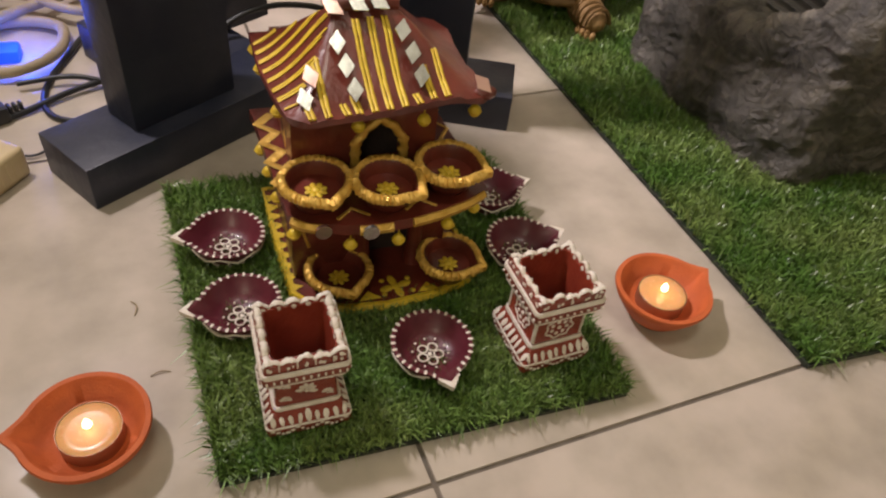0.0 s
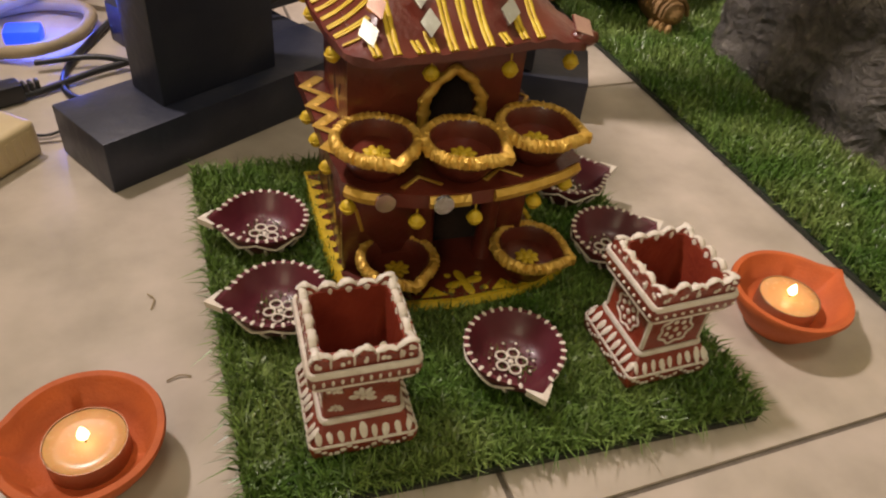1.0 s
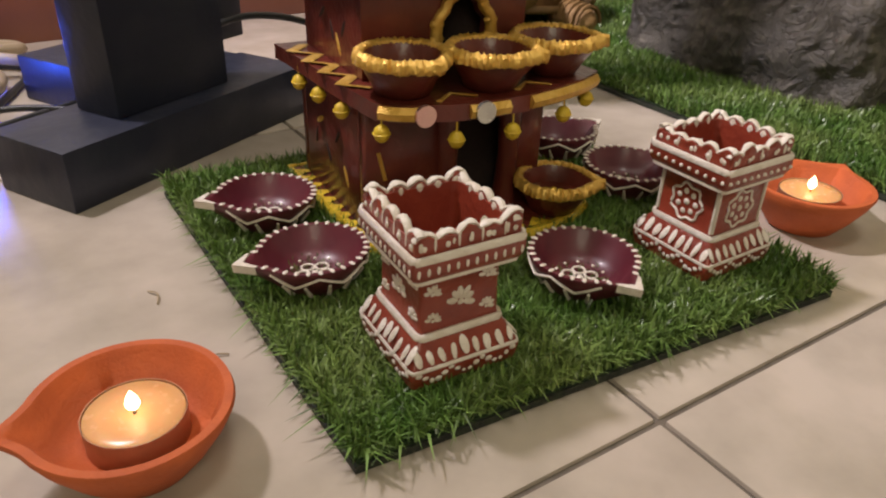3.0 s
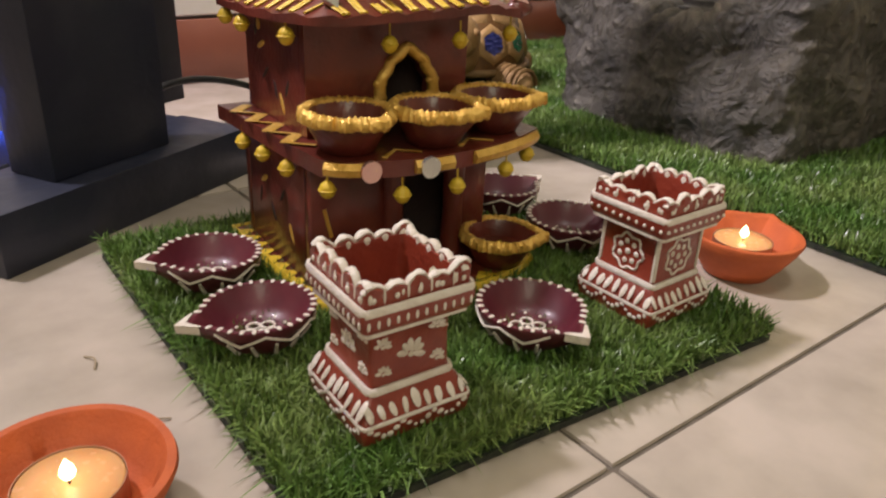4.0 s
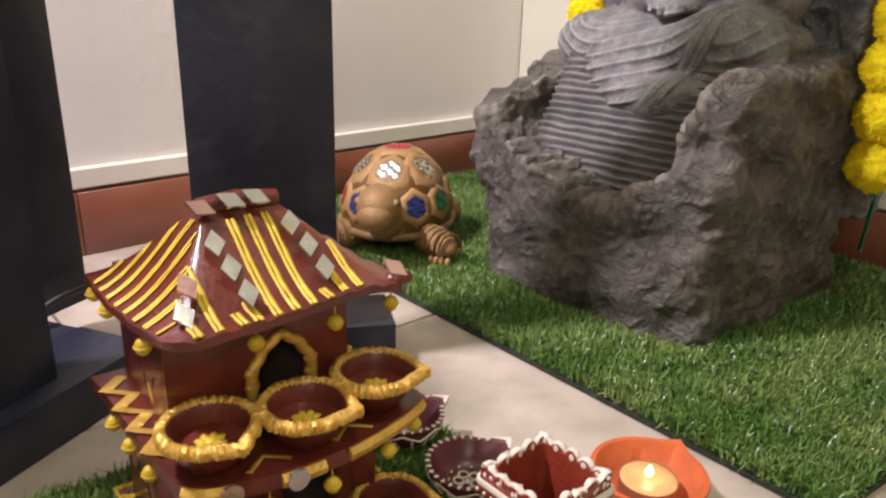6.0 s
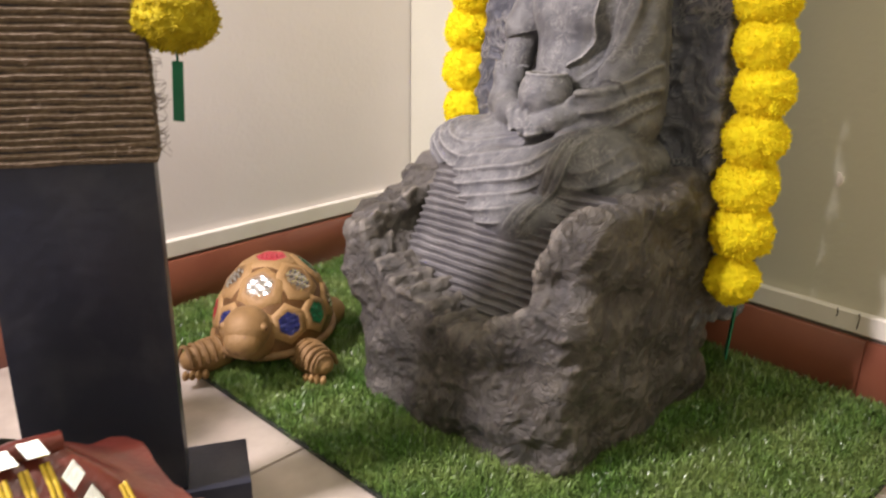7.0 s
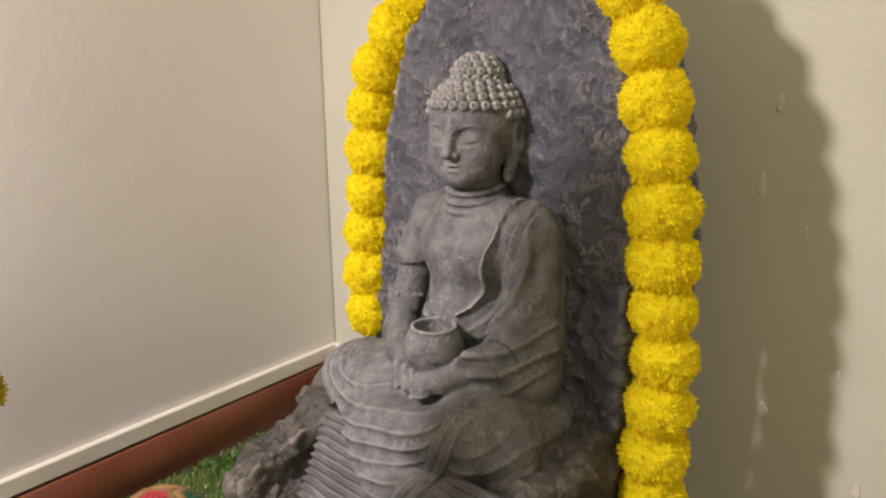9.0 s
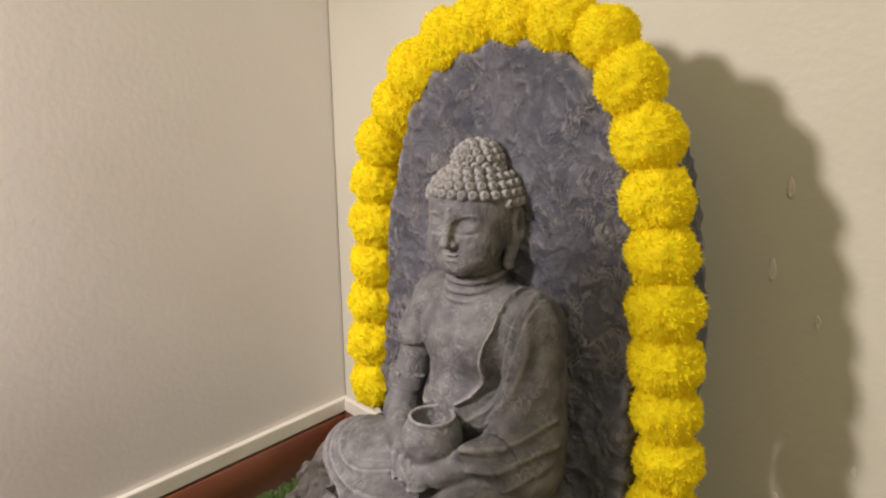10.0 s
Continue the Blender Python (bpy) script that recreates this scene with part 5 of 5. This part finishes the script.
NF = Vector((0, -0.62, 0.78))
UPF = Vector((0.0, 0.78, 0.62))
for x, y, z, m, tilt in ((0.080, 0.1505, 0.1715, MIRROR, 0.15), (0.0855, 0.160, 0.1815, PINKMIR, 0.2), (0.1115, 0.1505, 0.1755, MIRROR, -0.1), (0.1085, 0.1635, 0.1850, MIRROR, -0.1), (0.1055, 0.176, 0.1945, MIRROR, -0.1),
                         (0.1565, 0.1575, 0.1775, MIRROR, -0.25), (0.1535, 0.170, 0.1870, MIRROR, -0.25), (0.1495, 0.1825, 0.1965, MIRROR, -0.25),
                         (0.1065, 0.1965, 0.2075, PINKMIR, 0.9), (0.1225, 0.1955, 0.2095, MIRROR, 0.9), (0.1365, 0.1965, 0.2095, MIRROR, 0.9), (0.1985, 0.1545, 0.1695, PINKMIR, 0.6)):
    up = Matrix.Rotation(tilt, 3, NF) @ UPF
    mirror_chip(Vector((x, y, hz(z))) + NF * 0.0018, NF, up, 0.0053, 0.0082, m)


def bell(x, y, z):
    g = Geo()
    z += 0.002
    ball(g, (x, y, hz(z)), (0.0043, 0.0043, 0.0047), 10, 8)
    tube(g, [(x + 0.0043 * math.cos(a), y + 0.0043 * math.sin(a), hz(z)) for a in [i * 0.628 for i in range(10)]], 0.0006, 5, True)
    tube(g, [(x, y, hz(z + 0.0045)), (x, y + 0.0004, hz(z + 0.0105))], 0.0005, 5)
    part("bell", g, YELLOW, house, "tiny golden bell")


for x, y, z in ((0.066, 0.1255, 0.083), (0.1015, 0.1120, 0.079), (0.1345, 0.1105, 0.079), (0.172, 0.1170, 0.081), (0.195, 0.1270, 0.084), (0.0565, 0.222, 0.083), (0.0585, 0.195, 0.083), (0.0605, 0.165, 0.083),
                (0.1145, 0.1500, 0.1475), (0.159, 0.1500, 0.1475), (0.196, 0.1530, 0.149), (0.0605, 0.250, 0.151), (0.0615, 0.225, 0.150), (0.0655, 0.17, 0.151)):
    bell(x, y, z)

# ---- black stands with rope ----
def plank(name, a, u, length, width, label, z1=0.041):
    t = thing(name, label, "stand base", pose(a[0], a[1], 0, 0, 0, math.degrees(math.atan2(u[1], u[0]))), group="black stand bases")
    part("plank", box(Geo(), (0, 0, 0.0), (length, width, z1), 0.0018, seg=2), BLACK, t)


def pillar(a, u, w, dpt, rope_z, zt, label):
    t = thing("rope_wrapped_post", label, "post", pose(a[0], a[1], 0.0413, 0, 0, math.degrees(math.atan2(u[1], u[0]))), group="black posts with rope")
    board = part("post", box(Geo(), (0, 0, 0), (w, dpt, zt), 0.0018, seg=2), BLACK, t, "black painted wooden board")
    g = Geo()
    rng = random.Random(4)
    z = rope_z - 0.0413
    while z < zt - 0.01:
        ring = []
        for (x0, y0, x1, y1, n) in ((0, 0, w, 0, 12), (w, 0, w, dpt, 5), (w, dpt, 0, dpt, 12), (0, dpt, 0, 0, 5)):
            for k in range(n):
                q = k / n
                ox, oy = (x0 + (x1 - x0) * q), (y0 + (y1 - y0) * q)
                cx, cy = (ox - w / 2) / (w / 2), (oy - dpt / 2) / (dpt / 2)
                e = 0.0016
                ring.append((ox + e * max(-1, min(1, cx * 1.0 if abs(cx) > 0.98 else 0)), oy + e * max(-1, min(1, cy if abs(cy) > 0.98 else 0)), z + rng.uniform(-0.0005, 0.0005)))
        tube(g, ring, [0.0027 + rng.uniform(-0.0003, 0.0003) for _ in ring], 6, True)
        z += 0.0052
    for k in range(420):
        q, zz = rng.random(), rng.uniform(rope_z - 0.04, zt - 0.02)
        side = rng.choice((0, 1, 2))
        x, y, dx, dy = ((q * w, -0.003, 0, -1), (w + 0.003, q * dpt, 1, 0), (-0.003, q * dpt, -1, 0))[side]
        l = rng.uniform(0.003, 0.009)
        tube(g, [(x, y, zz), (x + dx * l * 0.6 + rng.uniform(-1, 1) * 0.002, y + dy * l * 0.6, zz + rng.uniform(-0.003, 0.003)), (x + dx * l + rng.uniform(-1, 1) * 0.003, y + dy * l, zz + rng.uniform(-0.005, 0.005))], 0.00022, 3)
    ob = part("rope_wrap", g, ROPE, board, "coarse brown jute rope wound in close coils")
    ob["kind"] = "stuff"


POST = 0.455
U1, V1 = Vector((0.84, 0.543)), Vector((-0.543, 0.84))
A1 = Vector((-0.076, 0.276))
plank("stand_base", A1, U1, 0.235, 0.072, "black painted wooden plank lying on the tiles")
B1 = A1 + U1 * 0.125 + V1 * 0.0735
plank("stand_base", B1, U1, 0.11, 0.15, "dusty black painted plank behind the first one", 0.039)
P1 = A1 + U1 * 0.058 + V1 * 0.018
pillar(P1, U1, 0.104, 0.042, 0.312, POST, "black wooden post wrapped in rope above")
PB = Vector((0.101, 0.521)) - U1 * 0.06
pillar(PB, U1, 0.060, 0.042, 0.312, POST, "narrower black wooden post wrapped in rope above")
U2, V2 = Vector((-0.914, 0.405)), Vector((0.405, 0.914))
A2 = Vector((0.3115, 0.325))
plank("stand_base", A2 + U2 * 0.165, -U2, 0.165, 0.070, "short black plank under the rope-wrapped post", 0.039)
P2 = A2 + U2 * 0.050 + V2 * 0.004
pillar(P2 + U2 * 0.114, -U2, 0.114, 0.042, 0.317, POST, "broad black wooden post wrapped in rope above")


# ---- garlands ----
def pompom_mesh(seed, flat=1.02, R=0.0326):
    """A ruffled cloth flower with a frayed outline."""
    g = Geo()
    NU, NV = 40, 60
    rng = random.Random(seed)
    vs = []
    for i in range(NU + 1):
        z = math.cos(math.pi * i / NU)
        r = math.sin(math.pi * i / NU)
        for j in range(NV):
            d = Vector((r * math.cos(2 * math.pi * j / NV), r * math.sin(2 * math.pi * j / NV), z))
            o = Vector((seed * 3.1, 0, 0))
            k = 0.97 + 0.10 * noise.noise(d * 2.2 + o) + 0.10 * noise.noise(d * 5 + o) + 0.03 * noise.noise(d * 11 + o) + 0.03 * noise.noise(d * 24 + o)
            vs.append((d.x * R * k, d.y * R * k, d.z * R * k * flat))
    g.add(vs, [(i * NV + j, (i + 1) * NV + j, (i + 1) * NV + (j + 1) % NV, i * NV + (j + 1) % NV) for i in range(NU) for j in range(NV)])
    for i in range(3600):
        d = Vector((rng.gauss(0, 1), rng.gauss(0, 1), rng.gauss(0, 1))).normalized()
        o = Vector((seed * 3.1, 0, 0))
        k = R * (0.97 + 0.10 * noise.noise(d * 2.2 + o) + 0.10 * noise.noise(d * 5 + o))
        side = d.cross(Vector((rng.uniform(-1, 1), rng.uniform(-1, 1), rng.uniform(-1, 1)))).normalized()
        w = side * R * rng.uniform(0.012, 0.026)
        a, b = d * k * 0.96, d * k * rng.uniform(1.02, 1.10) + d.cross(side) * R * rng.uniform(-0.09, 0.09)
        g.add([(p.x, p.y, p.z * flat) for p in (a - w, a + w, b + w * 0.7, b - w * 0.7)], [(0, 1, 2, 3)])
    return g


POMS = []
for k in range(4):
    me = pompom_mesh(20 + k).mesh("flower")
    me.materials.append(MARIGOLD)
    POMS.append(me)
garland = thing("marigold_garland", "yellow cloth marigold garland hung over the fountain slab", "garland", pose(0, 0, 0))
LINE = [(0.762, 0.515, 0.295), (0.766, 0.520, 0.345), (0.768, 0.522, 0.395), (0.768, 0.517, 0.445), (0.768, 0.512, 0.495), (0.768, 0.508, 0.542), (0.768, 0.497, 0.588), (0.768, 0.470, 0.628), (0.768, 0.440, 0.663),
        (0.768, 0.402, 0.692), (0.768, 0.360, 0.706), (0.768, 0.317, 0.711), (0.768, 0.272, 0.704), (0.768, 0.228, 0.688), (0.766, 0.194, 0.655), (0.764, 0.174, 0.611), (0.763, 0.163, 0.566), (0.762, 0.155, 0.524), (0.762, 0.150, 0.480),
        (0.762, 0.146, 0.437), (0.762, 0.143, 0.396), (0.762, 0.138, 0.354), (0.763, 0.140, 0.308), (0.764, 0.142, 0.262), (0.765, 0.140, 0.217), (0.766, 0.143, 0.166)]
rng = random.Random(11)
LINE = [(x, y + (0.028 if i < 7 else 0.018 if i < 9 else 0.008 if i < 11 else 0.0 if i < 14 else 0.008), z) for i, (x, y, z) in enumerate(LINE)]
for i, p in enumerate(LINE):
    a, b = LINE[max(0, i - 1)], LINE[min(len(LINE) - 1, i + 1)]
    d = (Vector(b) - Vector(a)).normalized()
    ob = new("flower", POMS[i % 4])
    ob.parent = garland
    sc = rng.uniform(0.92, 1.06) * (0.87 if i > 12 else 0.96)
    ob.matrix_world = Matrix.Translation(p) @ d.to_track_quat("Z", "X").to_matrix().to_4x4() @ Matrix.Rotation(rng.uniform(0, 6.28), 4, "Z") @ Matrix.Scale(sc, 4)
g = tube(Geo(), [(0.766, 0.143, 0.15), (0.768, 0.1435, 0.128)], 0.0016, 6)
box(g, (-0.004, -0.0008, -0.055), (0.004, 0.0008, 0.0), 0, Matrix.Translation((0.769, 0.1445, 0.128)) @ Matrix.Rotation(radians(40), 4, "Z") @ Matrix.Rotation(radians(-9), 4, "Y"))
part("green_tail", g, GREENRIB, garland, "flat green ribbon end")
g = tube(Geo(), LINE, 0.0012, 5)
part("string", g, GREENRIB, garland)

garland2 = thing("mixed_garland", "yellow and coral red cloth flower garland hanging by a post", "garland", pose(0, 0, 0))
OL, RE = [], []
for k in range(2):
    for lst, m in ((OL, OLIVE), (RE, REDPET)):
        me = pompom_mesh(40 + k, 0.80, 0.0298).mesh("flower")
        me.materials.append(m)
        lst.append(me)
GX, GY = 0.291, 0.348
for i in range(9):
    ob = new("flower", (OL if i % 2 == 0 else RE)[i // 2 % 2])
    ob.parent = garland2
    ob.matrix_world = pose(GX + 0.002 * math.sin(i * 2), GY, 0.413 + 0.043 * i, rng.uniform(-6, 6), rng.uniform(-6, 6), 77 * i) @ Matrix.Scale(1.0 if i % 2 == 0 else 0.92, 4)
g = tube(Geo(), [(GX, GY, TOP), (GX, GY, 0.76), (GX, GY, 0.382)], 0.0009, 5)
box(g, (-0.0038, -0.0008, -0.042), (0.0038, 0.0008, 0), 0, Matrix.Translation((GX, GY, 0.383)) @ Matrix.Rotation(radians(-42), 4, "Z") @ Matrix.Rotation(radians(4), 4, "Y"))
part("green_tail", g, GREENRIB, garland2, "flat dark green ribbon end")

# ---- gold tortoise ornament, one plain mesh ----
tort = new("tmp_frame")
g = Geo()
SA, SB, SH = 0.088, 0.070, 0.092


def shell(u, v, off=0.0):
    """u: 0 at the crown to 1 at the rim, v: the bearing."""
    r = math.sin(u * math.pi / 2)
    z = math.cos(u * math.pi / 2)
    p = Vector((SA * r * math.cos(v), SB * r * math.sin(v), SH * z))
    n = Vector((p.x / SA ** 2, p.y / SB ** 2, max(0.02, p.z) / SH ** 2)).normalized()
    return p + n * off + Vector((0, 0, 0.034))


NU, NV = 22, 60
vs = [shell(0, 0, 0.0)]
for i in range(1, NU + 1):
    vs += [shell(i / NU, 2 * math.pi * j / NV, 0.0) for j in range(NV)]
fs = [(0, 1 + j, 1 + (j + 1) % NV) for j in range(NV)]
for i in range(NU - 1):
    a, b = 1 + i * NV, 1 + (i + 1) * NV
    fs += [(a + j, b + j, b + (j + 1) % NV, a + (j + 1) % NV) for j in range(NV)]
fs.append(tuple(1 + (NU - 1) * NV + j for j in range(NV))[::-1])
g.add(vs, fs, 5)
SC = [(0.0, 0.0, 0.33, 2)] + [(0.42, math.pi / 3 * k + 0.0, 0.305, m) for k, m in enumerate((1, 1, 4, 2, 3, 1))] + [(0.76, 2 * math.pi / 11 * k, 0.235, m) for k, m in enumerate((4, 3, 4, 1, 3, 4, 1, 4, 3, 2, 3))]
for (u, v, rad, m) in SC:
    c = shell(u, v)
    n = Vector((c.x / SA ** 2, c.y / SB ** 2, max(0.02, c.z - 0.034) / SH ** 2)).normalized()
    s = n.cross(Vector((0, 0, 1)))
    s = s.normalized() if s.length > 0.01 else Vector((1, 0, 0))
    w = n.cross(s)
    R = rad * 0.112
    rings = []
    for f, off in ((1.0, -0.0008), (0.90, 0.0026), (0.60, 0.0036), (0.54, 0.0028)):
        o = []
        for q in range(6):
            a = math.pi / 3 * q + 0.5
            e = c + (s * math.cos(a) + w * math.sin(a)) * R * f
            loc = Vector((e.x / SA, e.y / SB, (e.z - 0.034) / SH))
            e2 = Vector((loc.x * SA, loc.y * SB, loc.z * SH)) / max(0.2, loc.length) + Vector((0, 0, 0.034))
            o.append(e2 + n * off)
        rings.append(o)
    g.add([p for o in rings for p in o], [(6 * i + q, 6 * i + (q + 1) % 6, 6 * i + 6 + (q + 1) % 6, 6 * i + 6 + q) for i in range(3) for q in range(6)])
    g.add(rings[3] + [sum(rings[3], Vector()) / 6 + n * 0.001], [(q, (q + 1) % 6, 6) for q in range(6)], m if m != 1 else 0)
    mid = sum(rings[3], Vector()) / 6 + n * 0.0014
    for i in range(-4, 5):
        for j in range(-4, 5):
            d = s * (i + 0.5 * (j % 2)) * 0.0031 + w * j * 0.0031
            if d.length > R * 0.47:
                continue
            tilt = n + (s * math.sin(i * 7 + j * 3) + w * math.cos(i * 5 + j * 11)) * 0.22
            tilt.normalize()
            a, b = tilt.cross(w).normalized() * 0.00135, tilt.cross(s).normalized() * 0.00135
            p = mid + d - n * 0.5 * d.length_squared / 0.08
            g.add([p + a + b, p - a + b, p - a - b, p + a - b], [(0, 1, 2, 3)], m)
tube(g, [shell(1.0, 2 * math.pi * j / 40, 0.001) for j in range(40)], 0.005, 8, True)
# neck, head, feet, towards +x
ball(g, (0.082, 0, 0.055), (0.030, 0.022, 0.024), 16, 10)
ball(g, (0.112, 0, 0.080), (0.030, 0.026, 0.025), 18, 12)
ball(g, (0.131, 0, 0.073), (0.017, 0.020, 0.016), 14, 9)
tube(g, [(0.146 - 0.018 * abs(a) ** 2, 0.017 * a, 0.068) for a in (-1, -0.6, -0.2, 0.2, 0.6, 1)], 0.0016, 5, mi=5)
for s in (1, -1):
    ball(g, (0.122, 0.021 * s, 0.087), (0.006, 0.005, 0.005), 10, 7)
    ball(g, (0.1245, 0.0245 * s, 0.087), (0.003, 0.002, 0.003), 8, 5, mi=5)
    m = Matrix.Rotation(0.75 * s, 3, "Z")
    ball(g, (0.066, 0.058 * s, 0.026), (0.040, 0.021, 0.020), 16, 10, m)
    for k in range(5):
        p0 = Vector((0.064 + 0.007 * k, 0.052 * s + 0.0068 * k * s, 0.0))
        tube(g, [p0 + Vector((0.017 * math.sin(a) * s * -0.7, 0.017 * math.sin(a) * 0.72, 0.024 + 0.021 * math.cos(a))) for a in [-1.5 + 0.5 * q for q in range(7)]], 0.0026, 5)
    ball(g, (-0.066, 0.050 * s, 0.024), (0.032, 0.022, 0.022), 14, 9, Matrix.Rotation(-0.6 * s, 3, "Z"))
    for k in range(4):
        ball(g, (0.092 + 0.002 * k, (0.070 + 0.007 * k) * s - 0.012 * s, 0.012), (0.006, 0.004, 0.006), 8, 5)
bpy.data.objects.remove(tort)
t = part("tortoise_ornament", g, [TGOLD, MIRROR, TRED, TBLUE, TGREEN, DARKGOLD])
t.matrix_world = pose(0.487, 0.594, 0.006, 0, 0, -134)
tagged(t, "gold tortoise ornament with mirror mosaic shell on the grass", "ornament")

# ---- cables and socket block ----
def cable(pts, r, m, label, name="cable"):
    ob = part(name, tube(Geo(), curve(pts, 8), r, 8), m)
    tagged(ob, label, "cable", group="cables on the floor")


B = "thin black power cable lying on the tiles"
K = "thick beige cable looped on the tiles"
cable([(-0.19, 0.40, 0.004), (-0.145, 0.425, 0.004), (-0.10, 0.455, 0.006), (-0.06, 0.475, 0.008), (-0.02, 0.51, 0.010)], 0.0032, CABLE, B)
cable([(-0.03, 0.43, 0.004), (-0.08, 0.405, 0.003), (-0.118, 0.42, 0.003), (-0.125, 0.47, 0.003), (-0.10, 0.55, 0.004), (-0.085, 0.61, 0.004), (-0.12, 0.64, 0.004)], 0.0030, CABLE, B)
cable([(-0.15, 0.47, 0.009), (-0.10, 0.475, 0.010), (-0.05, 0.455, 0.008), (-0.02, 0.46, 0.006)], 0.0028, CABLE, B)
cable([(-0.20, 0.50, 0.006), (-0.15, 0.49, 0.012), (-0.115, 0.52, 0.014), (-0.115, 0.575, 0.012), (-0.16, 0.60, 0.008), (-0.22, 0.58, 0.006)], 0.0062, BEIGE, K)
cable([(-0.24, 0.55, 0.006), (-0.18, 0.585, 0.018), (-0.12, 0.64, 0.016), (-0.09, 0.68, 0.008), (-0.12, 0.71, 0.006), (-0.2, 0.69, 0.006)], 0.0062, BEIGE, K)
cable([(-0.25, 0.62, 0.006), (-0.19, 0.645, 0.02), (-0.15, 0.63, 0.022), (-0.1, 0.60, 0.018), (-0.06, 0.62, 0.008), (-0.03, 0.66, 0.006)], 0.0055, BEIGE, K)
cable([(-0.18, 0.36, 0.003), (-0.15, 0.362, 0.003), (-0.128, 0.358, 0.003), (-0.11, 0.372, 0.003)], 0.0012, CABLE, B)
cable([(0.03, 0.47, 0.043), (0.075, 0.487, 0.062), (0.12, 0.50, 0.062), (0.17, 0.51, 0.046), (0.21, 0.505, 0.015), (0.24, 0.50, 0.004)], 0.0032, CABLE, "black cable arching over the stand base")
plug = thing("power_plug", "black moulded plug on a thin cable", "plug", pose(-0.165, 0.418, 0.009, 0, 0, 28))
g = box(Geo(), (-0.028, -0.009, -0.008), (0.012, 0.009, 0.008), 0.003, seg=2)
part("plug_body", g, CABLE, plug)
g = Geo()
for k in range(3):
    box(g, (0.013 + 0.005 * k, -0.005 + 0.0008 * k, -0.005), (0.0165 + 0.005 * k, 0.005 - 0.0008 * k, 0.005), 0.001)
part("strain_relief", g, CABLE, plug)
sock = thing("extension_block", "cream plastic extension block lying on the tiles", "extension block", pose(-0.168, 0.322, 0.0, 0, 0, 52))
casing = part("casing", box(Geo(), (-0.035, -0.023, 0.0), (0.035, 0.023, 0.030), 0.005, seg=3), CREAM, sock)
g = Geo()
for k in range(9):
    box(g, (-0.03 + 0.007 * k, -0.0236, 0.006), (-0.027 + 0.007 * k, -0.0226, 0.024), 0)
part("rib", g, CREAM, casing)
led = thing("led_adapter", "small clear adapter glowing blue among the cables", "adapter", pose(-0.168, 0.535, 0.0))
part("clear_case", box(Geo(), (-0.016, -0.012, 0.0), (0.016, 0.012, 0.014), 0.004, seg=2), BLUEGLOW, led, "blue glowing case")
L = bpy.data.lights.new("led_light", "POINT")
L.energy, L.color, L.shadow_soft_size = 0.36, (0.04, 0.12, 1.0), 0.012
ob = new("led_light", L)
ob.location = (-0.148, 0.525, 0.034)

# bits on the floor
for pts in ([(-0.0515, 0.166, 0.001), (-0.0475, 0.160, 0.002), (-0.049, 0.152, 0.001)], [(-0.040, 0.094, 0.001), (-0.033, 0.0965, 0.0015), (-0.027, 0.095, 0.001)]):
    tagged(part("dry_blade", tube(Geo(), curve(pts, 5), 0.0005, 5), BEIGE), "dry loose blade lying on the tiles", "litter", group="litter on the tiles")

# ---- terracotta ornament by the east wall ----
orn = thing("terracotta_frame_ornament", "orange terracotta ornament with coloured stones and wooden beads", "ornament", pose(0.890, -0.028, 0.0, 0, 0, -48))
ringp = [(0.052 * math.cos(a) * (1 + 0.1 * math.cos(2 * a)), 0.0, 0.068 + 0.060 * math.sin(a)) for a in [i * 2 * math.pi / 40 for i in range(40)]]
part("frame", tube(Geo(), ringp, 0.0105, 10, True, flat=1.3), TERRA, orn)
part("back_disc", lathe(Geo(), [(0.002, -0.003, 0), (0.047, -0.003, 0), (0.047, 0.003, 0), (0.002, 0.003, 0)], 32), CLAY, orn)
orn.children[-1].matrix_local = Matrix.Translation((0, 0.006, 0.068)) @ Matrix.Rotation(radians(90), 4, "X") @ Matrix.Diagonal((1, 1.12, 1, 1))
for k in range(16):
    p = ringp[int(k * 2.5)]
    ob = part("stone", ball(Geo(), (p[0], p[1] - 0.011, p[2]), (0.0055, 0.003, 0.0065), 10, 7), (TBLUE, YELLOW, TGREEN)[k % 3], orn)
g = box(Geo(), (-0.03, -0.022, 0.0005), (0.03, 0.022, 0.016), 0.004, seg=2)
part("foot", g, TERRA, orn)
bead_g = ball(Geo(), (0, 0, 0), 0.0075, 12, 8).mesh("bead")
bead_g.materials.append(BEADS)
for k in range(15):
    a = -0.5 + k * 0.2
    ob = new("bead", bead_g)
    ob.parent = orn
    ob.location = (-0.036 + 0.005 * math.sin(k * 0.9), -0.022, 0.182 - 0.0108 * k)

# ---- floor tiles, last ----
TS, ANG = 0.4, 4.3
floor = thing("floor", "beige marbled floor tiles with dark joints", "floor", pose(0.1255, -0.030, 0, 0, 0, ANG), kind="structure")
part("joint_bed", box(Geo(), (-3.0, -2.6, -0.06), (1.6, 1.8, -0.0022)), GROUT, floor)
g = box(Geo(), (0.0016, 0.0016, -0.012), (TS - 0.0016, TS - 0.0016, 0.0), 0.0012, seg=2)
tile_me = g.mesh("tile")
tile_me.materials.append(TILE)
tile_me.set_sharp_from_angle(angle=radians(50))
for i in range(-7, 3):
    for j in range(-6, 4):
        ob = new("tile", tile_me)
        ob.parent = floor
        ob.location = (i * TS, j * TS, 0)
